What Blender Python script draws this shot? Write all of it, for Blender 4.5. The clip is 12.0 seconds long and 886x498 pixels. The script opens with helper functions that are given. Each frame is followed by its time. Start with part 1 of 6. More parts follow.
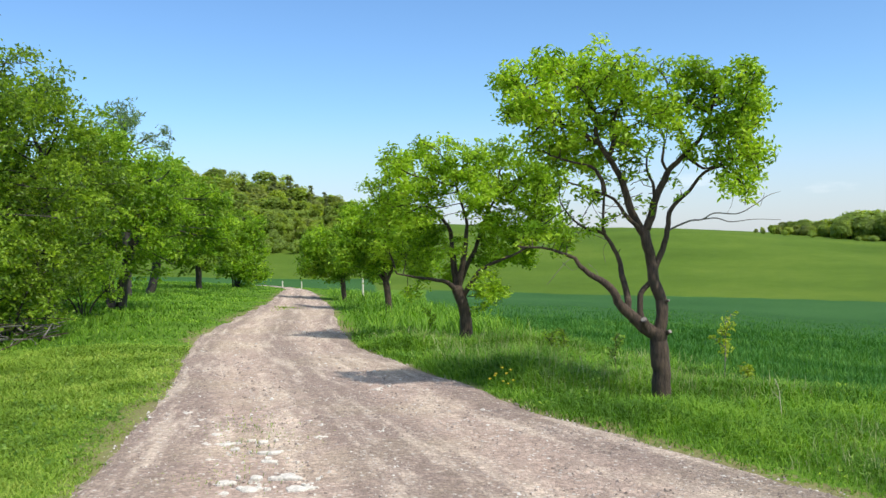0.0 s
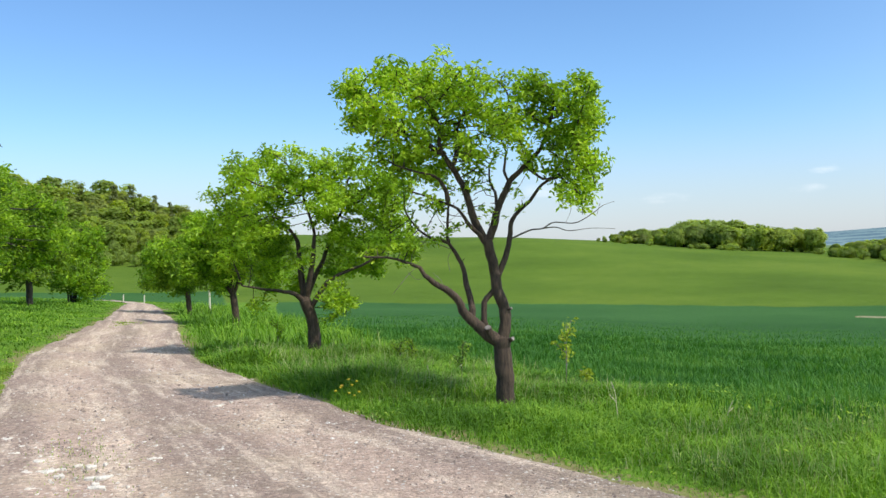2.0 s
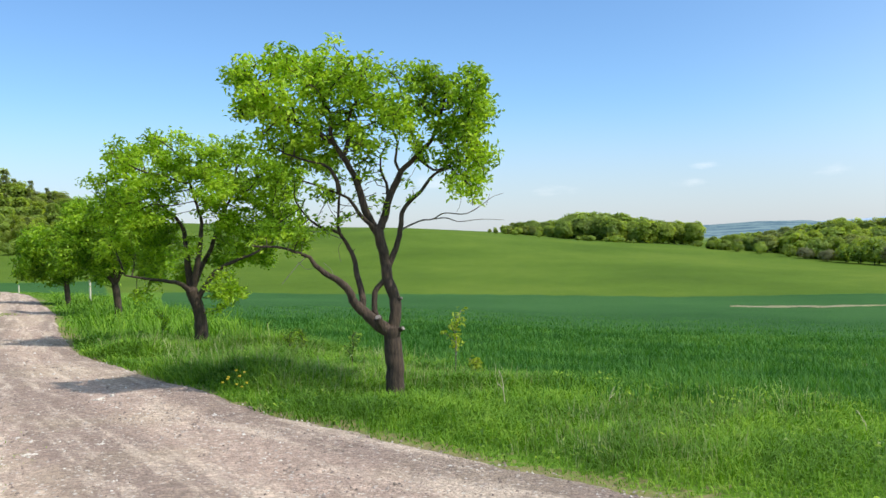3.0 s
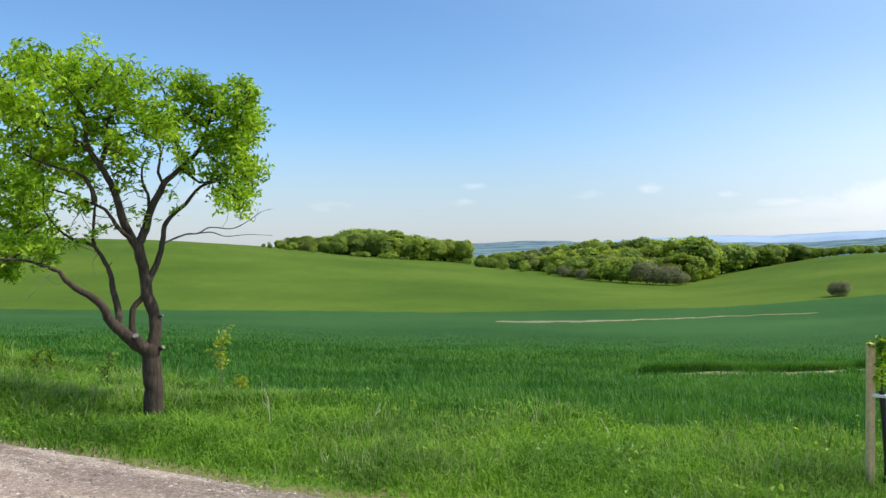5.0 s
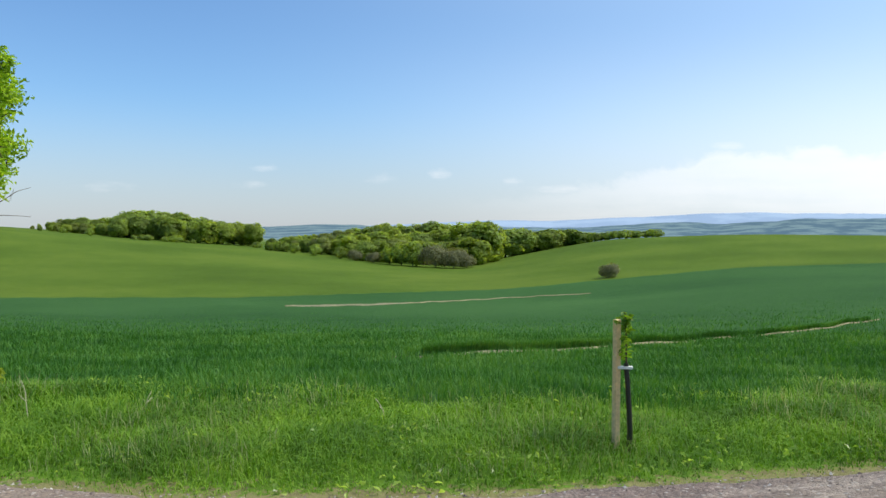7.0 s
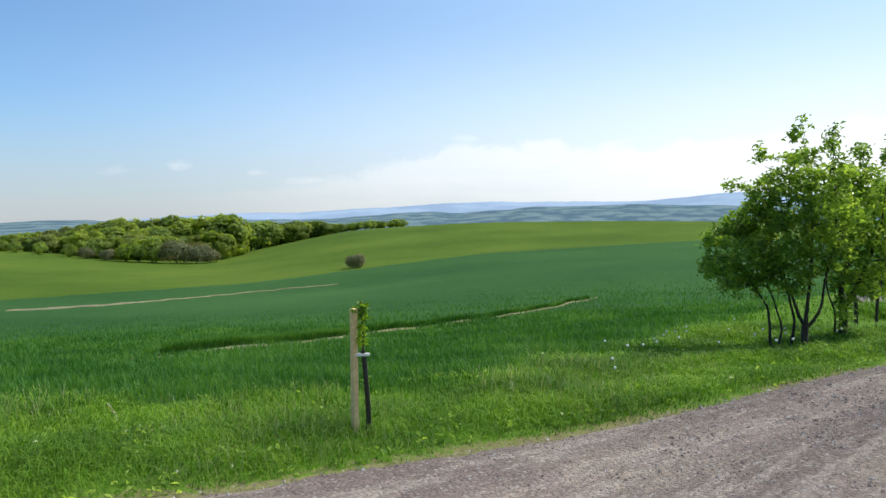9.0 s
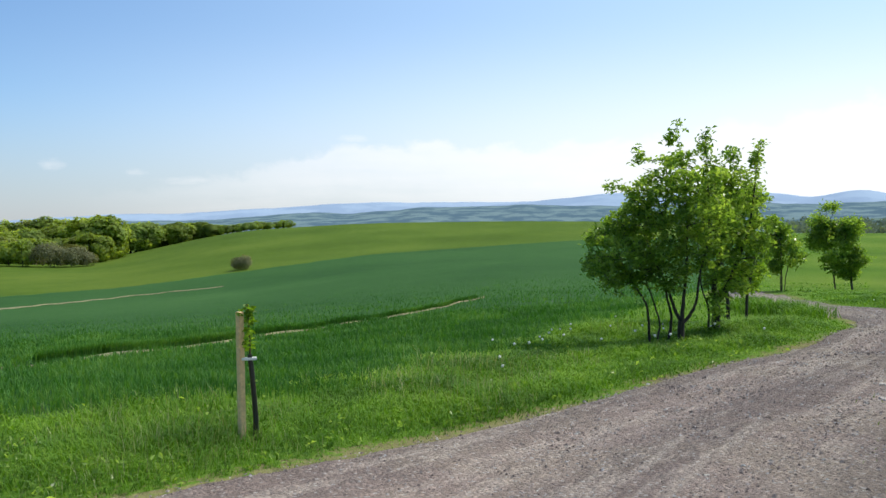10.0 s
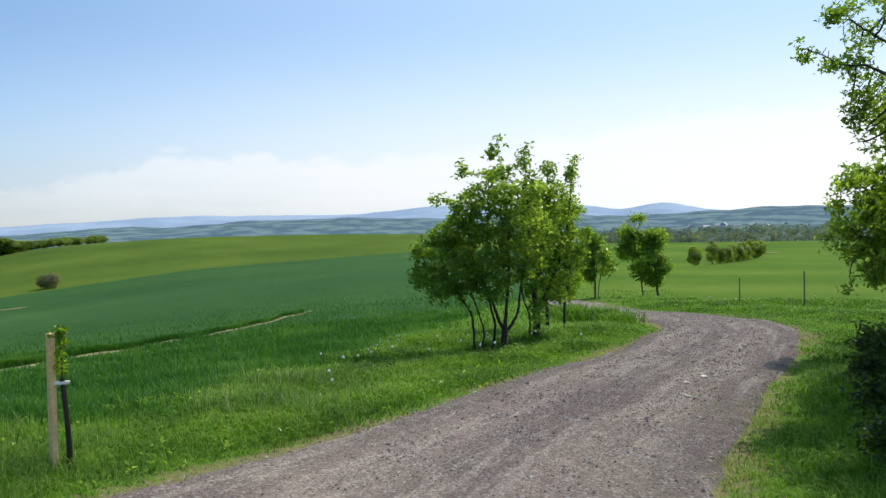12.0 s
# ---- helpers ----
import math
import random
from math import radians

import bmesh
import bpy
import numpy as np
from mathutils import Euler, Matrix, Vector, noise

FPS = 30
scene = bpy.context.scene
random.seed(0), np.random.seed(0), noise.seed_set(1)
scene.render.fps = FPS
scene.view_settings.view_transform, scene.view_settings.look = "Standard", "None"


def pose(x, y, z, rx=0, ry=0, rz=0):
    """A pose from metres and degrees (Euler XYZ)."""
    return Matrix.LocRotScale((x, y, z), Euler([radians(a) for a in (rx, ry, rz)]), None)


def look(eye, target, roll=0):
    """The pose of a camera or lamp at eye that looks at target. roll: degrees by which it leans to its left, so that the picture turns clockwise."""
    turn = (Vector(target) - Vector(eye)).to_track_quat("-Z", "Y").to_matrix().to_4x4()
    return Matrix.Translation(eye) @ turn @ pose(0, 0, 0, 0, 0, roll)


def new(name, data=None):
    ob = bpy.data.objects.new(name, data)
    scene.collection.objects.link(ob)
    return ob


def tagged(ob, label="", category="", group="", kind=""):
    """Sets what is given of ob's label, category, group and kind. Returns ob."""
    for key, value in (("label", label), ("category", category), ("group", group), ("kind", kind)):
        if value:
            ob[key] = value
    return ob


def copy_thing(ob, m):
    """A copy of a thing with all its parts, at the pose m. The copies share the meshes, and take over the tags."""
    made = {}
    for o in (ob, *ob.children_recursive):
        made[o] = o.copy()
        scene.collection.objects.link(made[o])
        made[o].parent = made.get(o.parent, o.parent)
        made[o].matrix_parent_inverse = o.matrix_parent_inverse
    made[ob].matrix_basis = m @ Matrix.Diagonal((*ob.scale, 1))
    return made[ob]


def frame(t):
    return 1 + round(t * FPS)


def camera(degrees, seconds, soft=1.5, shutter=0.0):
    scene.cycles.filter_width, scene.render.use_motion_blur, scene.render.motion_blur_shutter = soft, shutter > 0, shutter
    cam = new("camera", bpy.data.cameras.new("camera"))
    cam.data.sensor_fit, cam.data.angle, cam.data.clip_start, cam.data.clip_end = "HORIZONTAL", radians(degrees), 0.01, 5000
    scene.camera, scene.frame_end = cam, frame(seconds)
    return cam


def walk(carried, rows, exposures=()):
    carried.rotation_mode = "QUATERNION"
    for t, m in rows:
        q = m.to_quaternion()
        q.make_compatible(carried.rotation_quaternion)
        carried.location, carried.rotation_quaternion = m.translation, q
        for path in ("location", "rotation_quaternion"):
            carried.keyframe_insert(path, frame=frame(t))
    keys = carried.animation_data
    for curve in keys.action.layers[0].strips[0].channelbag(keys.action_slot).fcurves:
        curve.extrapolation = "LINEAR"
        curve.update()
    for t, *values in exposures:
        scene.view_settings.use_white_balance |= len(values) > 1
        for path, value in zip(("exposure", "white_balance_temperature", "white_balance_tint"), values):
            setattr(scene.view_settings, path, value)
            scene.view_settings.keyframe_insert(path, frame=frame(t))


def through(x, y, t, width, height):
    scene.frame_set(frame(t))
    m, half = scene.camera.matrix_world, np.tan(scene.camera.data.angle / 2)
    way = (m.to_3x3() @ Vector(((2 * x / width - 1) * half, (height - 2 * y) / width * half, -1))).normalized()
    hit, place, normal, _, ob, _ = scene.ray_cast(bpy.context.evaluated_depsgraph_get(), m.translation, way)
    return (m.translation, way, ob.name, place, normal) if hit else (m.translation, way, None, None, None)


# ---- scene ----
cam = camera(53.12, 12.0, soft=1.5)
PATH = [
    (0, pose(-0.118, 0.131, 1.644, 89.05, 1.06, -3.38)),
    (0.5, pose(-0.091, 0.133, 1.643, 89.04, 1.07, -5.12)),
    (1, pose(-0.055, 0.145, 1.635, 89.01, 0.97, -6.97)),
    (1.5, pose(-0.034, 0.139, 1.641, 89.21, 1.13, -9.38)),
    (2, pose(-0.028, 0.188, 1.638, 89.51, 1.42, -12.87)),
    (2.5, pose(-0.022, 0.173, 1.635, 89.10, 1.05, -16.50)),
    (4.5, pose(-0.002, 0.130, 1.644, 89.21, 0.75, -30.11)),
    (5, pose(0.038, 0.131, 1.647, 89.65, -0.10, -34.25)),
    (5.5, pose(0.063, 0.090, 1.647, 89.55, 0.04, -37.38)),
    (6, pose(0.095, 0.068, 1.647, 89.67, -0.22, -40.91)),
    (6.5, pose(0.110, 0.040, 1.642, 89.22, -0.29, -44.32)),
    (8.5, pose(0.026, -0.160, 1.663, 88.00, -0.16, -59.17)),
    (9, pose(0.051, -0.156, 1.654, 88.08, 0.63, -63.89)),
    (9.5, pose(0.054, -0.157, 1.655, 88.04, 0.91, -67.76)),
    (10, pose(0.048, -0.158, 1.658, 88.03, 0.78, -71.09)),
    (10.5, pose(0.041, -0.146, 1.659, 88.11, 0.73, -74.34)),
    (11, pose(0.021, -0.151, 1.660, 88.16, 0.96, -77.06)),
    (11.5, pose(0.023, -0.146, 1.658, 88.00, 0.85, -79.90)),
    (12, pose(0.020, -0.146, 1.659, 88.67, 1.20, -82.32)),
]
walk(cam, PATH, [(0.0, 0.06), (2.5, 0.05), (4.5, -0.03), (6.5, -0.17), (9.5, -0.22), (12.0, -0.33)])
SKY_STRENGTH, SUN_STRENGTH = 0.117, 4.5

# ---------------------------------------------------------------- world and sun
SUN_BEARING, SUN_HEIGHT = 134.0, 53.0          # degrees clockwise from +y, degrees up


def bearing(az, d):
    return d * math.sin(radians(az)), d * math.cos(radians(az))


def nodes_of(mat):
    mat.use_nodes = True
    mat.node_tree.nodes.clear()
    return mat.node_tree.nodes, mat.node_tree.links


world = bpy.data.worlds.new("sky")
scene.world = world
wn, wl = nodes_of(world)
sky = wn.new("ShaderNodeTexSky")
sky.sky_type, sky.sun_disc = "NISHITA", False
sky.sun_elevation, sky.sun_rotation = radians(SUN_HEIGHT), radians(SUN_BEARING)
sky.altitude, sky.air_density, sky.dust_density, sky.ozone_density = 300, 1.0, 0.35, 3.0
coord = wn.new("ShaderNodeTexCoord")
axes = wn.new("ShaderNodeSeparateXYZ")
wl.new(coord.outputs["Generated"], axes.inputs[0])
# low fair-weather clouds: a bank with a billowy top, and small puffs
def sky_math(how, a, b=0.0, c=None):
    node = wn.new("ShaderNodeMath")
    node.operation = how
    for k, v in enumerate((a, b) if c is None else (a, b, c)):
        if isinstance(v, (int, float)):
            node.inputs[k].default_value = v
        else:
            wl.new(v, node.inputs[k])
    return node.outputs[0]


def sky_noise(scale, detail, rough, shift=0.0):
    at = wn.new("ShaderNodeMapping")
    at.inputs["Scale"].default_value, at.inputs["Location"].default_value = scale, (shift, shift, shift)
    wl.new(coord.outputs["Generated"], at.inputs["Vector"])
    node = wn.new("ShaderNodeTexNoise")
    node.inputs["Scale"].default_value, node.inputs["Detail"].default_value, node.inputs["Roughness"].default_value = 1.0, detail, rough
    wl.new(at.outputs[0], node.inputs["Vector"])
    return sky_math("SUBTRACT", node.outputs["Fac"], .5)


def sky_step(value, low, high, top=1.0):
    node = wn.new("ShaderNodeMapRange")
    node.interpolation_type = "SMOOTHSTEP"
    node.inputs[1].default_value, node.inputs[2].default_value, node.inputs[4].default_value = low, high, top
    wl.new(value, node.inputs[0])
    return node.outputs[0]


up = axes.outputs["Z"]
turned = sky_math("MULTIPLY", sky_math("ARCTAN2", axes.outputs["X"], axes.outputs["Y"]), 180 / math.pi)
billow = sky_noise((24, 24, 40), 6, .6)
streak = sky_noise((5, 5, 60), 5, .6, 3.3)
crest = wn.new("ShaderNodeValToRGB")
wl.new(sky_math("DIVIDE", turned, 180.0), crest.inputs[0])
steps = ((30, .02), (45, .028), (56, .05), (60, .062), (63, .076), (65, .088), (67.5, .084), (70.5, .089), (74, .078), (79, .082), (85, .088), (97, .115), (130, .16))
while len(crest.color_ramp.elements) < len(steps):
    crest.color_ramp.elements.new(.5)
for e, (az, h) in zip(crest.color_ramp.elements, steps):
    e.position, e.color = az / 180, (h * 5, h * 5, h * 5, 1)
edge = sky_math("ADD", sky_math("DIVIDE", crest.outputs[0], 5.0), sky_math("MULTIPLY", billow, .05))
below = sky_math("SUBTRACT", edge, up)
bank = sky_math("MULTIPLY", sky_step(below, -.003, .012), sky_step(turned, 46.0, 70.0, .46))
cloud = sky_math("MULTIPLY", bank, sky_step(sky_math("ADD", below, sky_math("MULTIPLY", streak, .08)), .085, .0))
for az, el, wide, tall, much in ((36.5, 3.85, 1.1, .42, .75), (35.2, 2.7, 1.3, .33, .5), (27.0, 2.4, 2.0, .35, .4), (43.5, 3.2, 1.6, .45, .35), (47.4, 3.45, .8, .35, .55), (52.0, 3.05, .8, .35, .6), (55.6, 2.55, 2.6, .35, .45), (19.5, 3.1, 2.2, .4, .4), (65.3, 5.15, 1.0, .3, .5)):
    across = sky_math("POWER", sky_math("DIVIDE", sky_math("SUBTRACT", turned, az), wide), 2.0)
    above = sky_math("POWER", sky_math("DIVIDE", sky_math("SUBTRACT", up, math.sin(radians(el))), math.sin(radians(tall))), 2.0)
    puff = sky_math("ADD", sky_math("ADD", across, above), sky_math("MULTIPLY", sky_math("ADD", billow, streak), 4.0))
    cloud = sky_math("MAXIMUM", cloud, sky_step(puff, 1.2, -1.4, much * .7))
white = wn.new("ShaderNodeMix")
white.data_type = "RGBA"
white.inputs[7].default_value = (11.3, 11.1, 11.2, 1)
# clear spring air: a deeper blue overhead, whitish haze low down
tint = wn.new("ShaderNodeMix")
tint.data_type, tint.blend_type = "RGBA", "MULTIPLY"
tint.inputs[0].default_value, tint.inputs[7].default_value = 1.0, (1.0, 1.27, 1.5, 1)
wl.new(sky.outputs[0], tint.inputs[6])
low = wn.new("ShaderNodeMapRange")
low.interpolation_type = "SMOOTHSTEP"
low.inputs[1].default_value, low.inputs[2].default_value, low.inputs[4].default_value = 0.15, 0.0, 0.6
wl.new(axes.outputs["Z"], low.inputs[0])
haze = wn.new("ShaderNodeMix")
haze.data_type = "RGBA"
haze.inputs[7].default_value = (5.3, 5.2, 6.0, 1)
wl.new(low.outputs[0], haze.inputs[0]), wl.new(tint.outputs[2], haze.inputs[6])
# the bright veil round the sun
toward = wn.new("ShaderNodeVectorMath")
toward.operation = "DOT_PRODUCT"
toward.inputs[1].default_value = (math.sin(radians(SUN_BEARING)) * math.cos(radians(SUN_HEIGHT)), math.cos(radians(SUN_BEARING)) * math.cos(radians(SUN_HEIGHT)), math.sin(radians(SUN_HEIGHT)))
wl.new(coord.outputs["Generated"], toward.inputs[0])
near_sun = wn.new("ShaderNodeMapRange")
near_sun.interpolation_type = "SMOOTHSTEP"
near_sun.inputs[1].default_value, near_sun.inputs[2].default_value, near_sun.inputs[4].default_value = 0.0, 1.0, 0.6
wl.new(toward.outputs["Value"], near_sun.inputs[0])
veil = wn.new("ShaderNodeMix")
veil.data_type = "RGBA"
veil.inputs[7].default_value = (9.8, 12.0, 13.6, 1)
wl.new(near_sun.outputs[0], veil.inputs[0]), wl.new(haze.outputs[2], veil.inputs[6])
# low haze lit through from behind, on the sun's side
side = wn.new("ShaderNodeMapRange")
side.interpolation_type = "SMOOTHSTEP"
side.inputs[1].default_value, side.inputs[2].default_value = -0.05, 0.72
wl.new(toward.outputs["Value"], side.inputs[0])
lower = wn.new("ShaderNodeMapRange")
lower.interpolation_type = "SMOOTHSTEP"
lower.inputs[1].default_value, lower.inputs[2].default_value, lower.inputs[4].default_value = 0.24, 0.03, 0.9
wl.new(axes.outputs["Z"], lower.inputs[0])
lit = wn.new("ShaderNodeMath")
lit.operation = "MULTIPLY"
wl.new(side.outputs[0], lit.inputs[0]), wl.new(lower.outputs[0], lit.inputs[1])
glow = wn.new("ShaderNodeMix")
glow.data_type = "RGBA"
glow.inputs[7].default_value = (12.0, 11.9, 11.85, 1)
wl.new(lit.outputs[0], glow.inputs[0]), wl.new(veil.outputs[2], glow.inputs[6])
wl.new(cloud, white.inputs[0]), wl.new(glow.outputs[2], white.inputs[6])
back = wn.new("ShaderNodeBackground")
back.inputs["Strength"].default_value = SKY_STRENGTH
wl.new(white.outputs[2], back.inputs["Color"])
wout = wn.new("ShaderNodeOutputWorld")
wl.new(back.outputs[0], wout.inputs["Surface"])

sun_data = bpy.data.lights.new("sun", "SUN")
sun_data.energy, sun_data.angle, sun_data.color = SUN_STRENGTH, radians(0.53), (1.0, 0.95, 0.86)
sun = new("sun", sun_data)
sx, sy = bearing(SUN_BEARING, math.cos(radians(SUN_HEIGHT)))
sun.matrix_world = look((sx * 90, sy * 90, 90 * math.sin(radians(SUN_HEIGHT))), (0, 0, 0))

# ---------------------------------------------------------------- materials


def shader(name):
    mat = bpy.data.materials.new(name)
    n, l = nodes_of(mat)
    out = n.new("ShaderNodeOutputMaterial")
    bsdf = n.new("ShaderNodeBsdfPrincipled")
    l.new(bsdf.outputs[0], out.inputs["Surface"])
    return mat, n, l, bsdf, out


def noise_at(n, l, scale, detail=4.0, rough=0.55, vector=None):
    node = n.new("ShaderNodeTexNoise")
    node.inputs["Scale"].default_value, node.inputs["Detail"].default_value, node.inputs["Roughness"].default_value = scale, detail, rough
    if vector:
        l.new(vector, node.inputs["Vector"])
    return node.outputs["Fac"]


def ramp(n, l, fac, *stops):
    node = n.new("ShaderNodeValToRGB")
    e = node.color_ramp.elements
    while len(e) < len(stops):
        e.new(0.5)
    for k, (at, colour) in enumerate(stops):
        e[k].position, e[k].color = at, (*colour, 1)
    l.new(fac, node.inputs[0])
    return node.outputs[0]


def mixed(n, l, fac, a, b, how="MIX"):
    node = n.new("ShaderNodeMix")
    node.data_type, node.blend_type = "RGBA", how
    for socket, value in ((0, fac), (6, a), (7, b)):
        if isinstance(value, (int, float)):
            node.inputs[socket].default_value = value
        elif isinstance(value, tuple):
            node.inputs[socket].default_value = (*value, 1)
        else:
            l.new(value, node.inputs[socket])
    return node.outputs[2]


def step(n, l, value, low, high):
    node = n.new("ShaderNodeMapRange")
    node.interpolation_type = "SMOOTHSTEP"
    node.inputs[1].default_value, node.inputs[2].default_value = low, high
    l.new(value, node.inputs[0])
    return node.outputs[0]


def plus(n, l, a, b, how="ADD"):
    node = n.new("ShaderNodeMath")
    node.operation = how
    for k, v in enumerate((a, b)):
        if isinstance(v, (int, float)):
            node.inputs[k].default_value = v
        else:
            l.new(v, node.inputs[k])
    return node.outputs[0]


def bump(n, l, bsdf, height, strength, distance):
    node = n.new("ShaderNodeBump")
    node.inputs["Strength"].default_value, node.inputs["Distance"].default_value = strength, distance
    l.new(height, node.inputs["Height"])
    l.new(node.outputs[0], bsdf.inputs["Normal"])


def place_of(n):
    return n.new("ShaderNodeTexCoord").outputs["Object"]


def foliage(name, dark, mid, bright, thin=0.4, gloss=0.45, patch=1.3, vary=0.0, through=(1.25, 1.2, 0.45)):
    """Leaves or blades: colour varies from leaf to leaf and over the crown; light shines through."""
    mat, n, l, bsdf, out = shader(name)
    rnd = n.new("ShaderNodeNewGeometry").outputs["Random Per Island"]
    big = noise_at(n, l, patch, 3, 0.6, place_of(n))
    each = n.new("ShaderNodeObjectInfo").outputs["Random"]
    fac = plus(n, l, plus(n, l, rnd, 0.5, "MULTIPLY"), plus(n, l, step(n, l, big, 0.3, 0.7), 0.5, "MULTIPLY"))
    fac = plus(n, l, fac, plus(n, l, plus(n, l, each, -0.45), vary, "MULTIPLY"))
    col = ramp(n, l, fac, (0.25, dark), (0.55, mid), (0.85, bright))
    l.new(col, bsdf.inputs["Base Color"])
    bsdf.inputs["Roughness"].default_value = gloss
    bsdf.inputs["Specular IOR Level"].default_value = 0.35
    tr = n.new("ShaderNodeBsdfTranslucent")
    warm = mixed(n, l, 1.0, col, through, "MULTIPLY")
    l.new(warm, tr.inputs["Color"])
    mix = n.new("ShaderNodeMixShader")
    mix.inputs[0].default_value = thin
    l.new(bsdf.outputs[0], mix.inputs[1]), l.new(tr.outputs[0], mix.inputs[2])
    l.new(mix.outputs[0], out.inputs["Surface"])
    return mat


def bark(name, dark, light, scale=9.0):
    mat, n, l, bsdf, _ = shader(name)
    at = place_of(n)
    stretch = n.new("ShaderNodeMapping")
    stretch.inputs["Scale"].default_value = (1, 1, 0.22)
    l.new(at, stretch.inputs[0])
    ridges = noise_at(n, l, scale * 4, 5, 0.65, stretch.outputs[0])
    blotch = noise_at(n, l, scale * 0.5, 4, 0.6, at)
    col = ramp(n, l, plus(n, l, plus(n, l, ridges, 0.65, "MULTIPLY"), plus(n, l, blotch, 0.35, "MULTIPLY")), (0.34, dark), (0.66, light))
    l.new(col, bsdf.inputs["Base Color"])
    bsdf.inputs["Roughness"].default_value = 0.9
    bump(n, l, bsdf, ridges, 0.9, 0.02)
    return mat


def plain(name, colour, rough=0.7, vary=0.25, scale=20.0, metal=0.0):
    mat, n, l, bsdf, _ = shader(name)
    fac = noise_at(n, l, scale, 5, 0.6, place_of(n))
    col = ramp(n, l, fac, (0.3, tuple(c * (1 - vary) for c in colour)), (0.7, tuple(min(1, c * (1 + vary)) for c in colour)))
    l.new(col, bsdf.inputs["Base Color"])
    bsdf.inputs["Roughness"].default_value, bsdf.inputs["Metallic"].default_value = rough, metal
    bump(n, l, bsdf, fac, 0.3, 0.01)
    return mat


M_PLUM = foliage("plum_leaves", (0.16, 0.285, 0.018), (0.35, 0.53, 0.036), (0.60, 0.76, 0.08), 0.52)
M_PLUM_DEEP = foliage("plum_leaves_deep", (0.11, 0.21, 0.018), (0.24, 0.41, 0.032), (0.46, 0.63, 0.065), 0.57)
M_SHRUB = foliage("shrub_leaves", (0.11, 0.205, 0.042), (0.23, 0.36, 0.08), (0.46, 0.60, 0.165), 0.62, 0.28, 1.3, 0.0, (1.3, 1.28, 0.42))
M_HEDGE = foliage("thicket_leaves", (0.09, 0.165, 0.02), (0.20, 0.325, 0.03), (0.40, 0.54, 0.06), 0.56)
M_WILLOW = foliage("willow_leaves", (0.11, 0.18, 0.09), (0.19, 0.29, 0.15), (0.28, 0.40, 0.22), 0.4)
M_WOOD_A = foliage("wood_leaves_mid", (0.185, 0.255, 0.052), (0.265, 0.36, 0.07), (0.36, 0.465, 0.095), 0.62, 0.6, 0.35, 0.45)
M_WOOD_B = foliage("wood_leaves_bright", (0.25, 0.325, 0.052), (0.34, 0.43, 0.068), (0.43, 0.52, 0.095), 0.62, 0.6, 0.35, 0.45)
M_WOOD_C = foliage("wood_leaves_dull", (0.21, 0.26, 0.075), (0.28, 0.335, 0.098), (0.36, 0.42, 0.13), 0.6, 0.7, 0.35, 0.4)
M_PINE = foliage("pine_needles", (0.15, 0.185, 0.07), (0.21, 0.25, 0.095), (0.27, 0.315, 0.12), 0.5, 0.7, 0.35, 0.4)
M_BRUSH = foliage("bare_bush_twigs", (0.15, 0.16, 0.08), (0.21, 0.215, 0.11), (0.27, 0.275, 0.14), 0.45, 0.8, 0.8)
# Near-black leaves: the deep shade of the verge is put into this colour.
M_SHADE_LEAF = foliage("shade_dark_leaves", (0.03, 0.07, 0.012), (0.05, 0.11, 0.02), (0.085, 0.16, 0.03), 0.3)
M_SAPLING = foliage("sapling_leaves", (0.28, 0.36, 0.04), (0.42, 0.50, 0.06), (0.55, 0.62, 0.10), 0.5)
M_GRASS = foliage("verge_grass", (0.07, 0.155, 0.011), (0.14, 0.285, 0.017), (0.26, 0.405, 0.036), 0.34, 0.75, 0.9, 0.0, (1.05, 1.25, 0.42))
M_LAWN = foliage("short_grass", (0.125, 0.215, 0.016), (0.225, 0.355, 0.03), (0.38, 0.46, 0.085), 0.32, 0.75, 1.2)
M_STRAW = foliage("seeding_grass", (0.22, 0.27, 0.10), (0.34, 0.38, 0.17), (0.5, 0.5, 0.28), 0.35, 0.6, 1.0)
M_WHEAT = foliage("wheat_blades", (0.036, 0.130, 0.017), (0.064, 0.203, 0.027), (0.135, 0.285, 0.05), 0.42, 0.7, 0.5)
M_BARK = bark("plum_bark", (0.013, 0.009, 0.007), (0.105, 0.070, 0.045))
M_BARK_DEAD = bark("dead_bark", (0.09, 0.075, 0.065), (0.32, 0.28, 0.25))
M_BARK_DARK = bark("dark_bark", (0.012, 0.011, 0.009), (0.07, 0.058, 0.045))
M_STAKE = plain("stake_timber", (0.76, 0.53, 0.27), 0.75, 0.2, 30)
M_TUBE = plain("black_plastic", (0.012, 0.013, 0.012), 0.4, 0.3, 30)
M_TIE = plain("pale_webbing", (0.75, 0.74, 0.70), 0.7, 0.1, 40)
M_POST = plain("weathered_post", (0.13, 0.11, 0.085), 0.85, 0.35, 25)
M_PALE_POST = plain("pale_post", (0.62, 0.56, 0.44), 0.8, 0.15, 25)
M_STONE = plain("white_limestone", (0.56, 0.50, 0.43), 0.9, 0.35, 45)
M_DRY = plain("dry_stem", (0.52, 0.47, 0.30), 0.85, 0.2, 30)
M_YELLOW = plain("yellow_petals", (0.75, 0.55, 0.02), 0.6, 0.1, 50)
M_CLOCK = plain("seed_head_fluff", (0.75, 0.75, 0.72), 0.9, 0.08, 60)
M_HOUSE = plain("pale_render", (0.85, 0.84, 0.82), 0.8, 0.06, 0.2)
M_ROOF = plain("dull_roof", (0.42, 0.41, 0.43), 0.8, 0.2, 0.4)


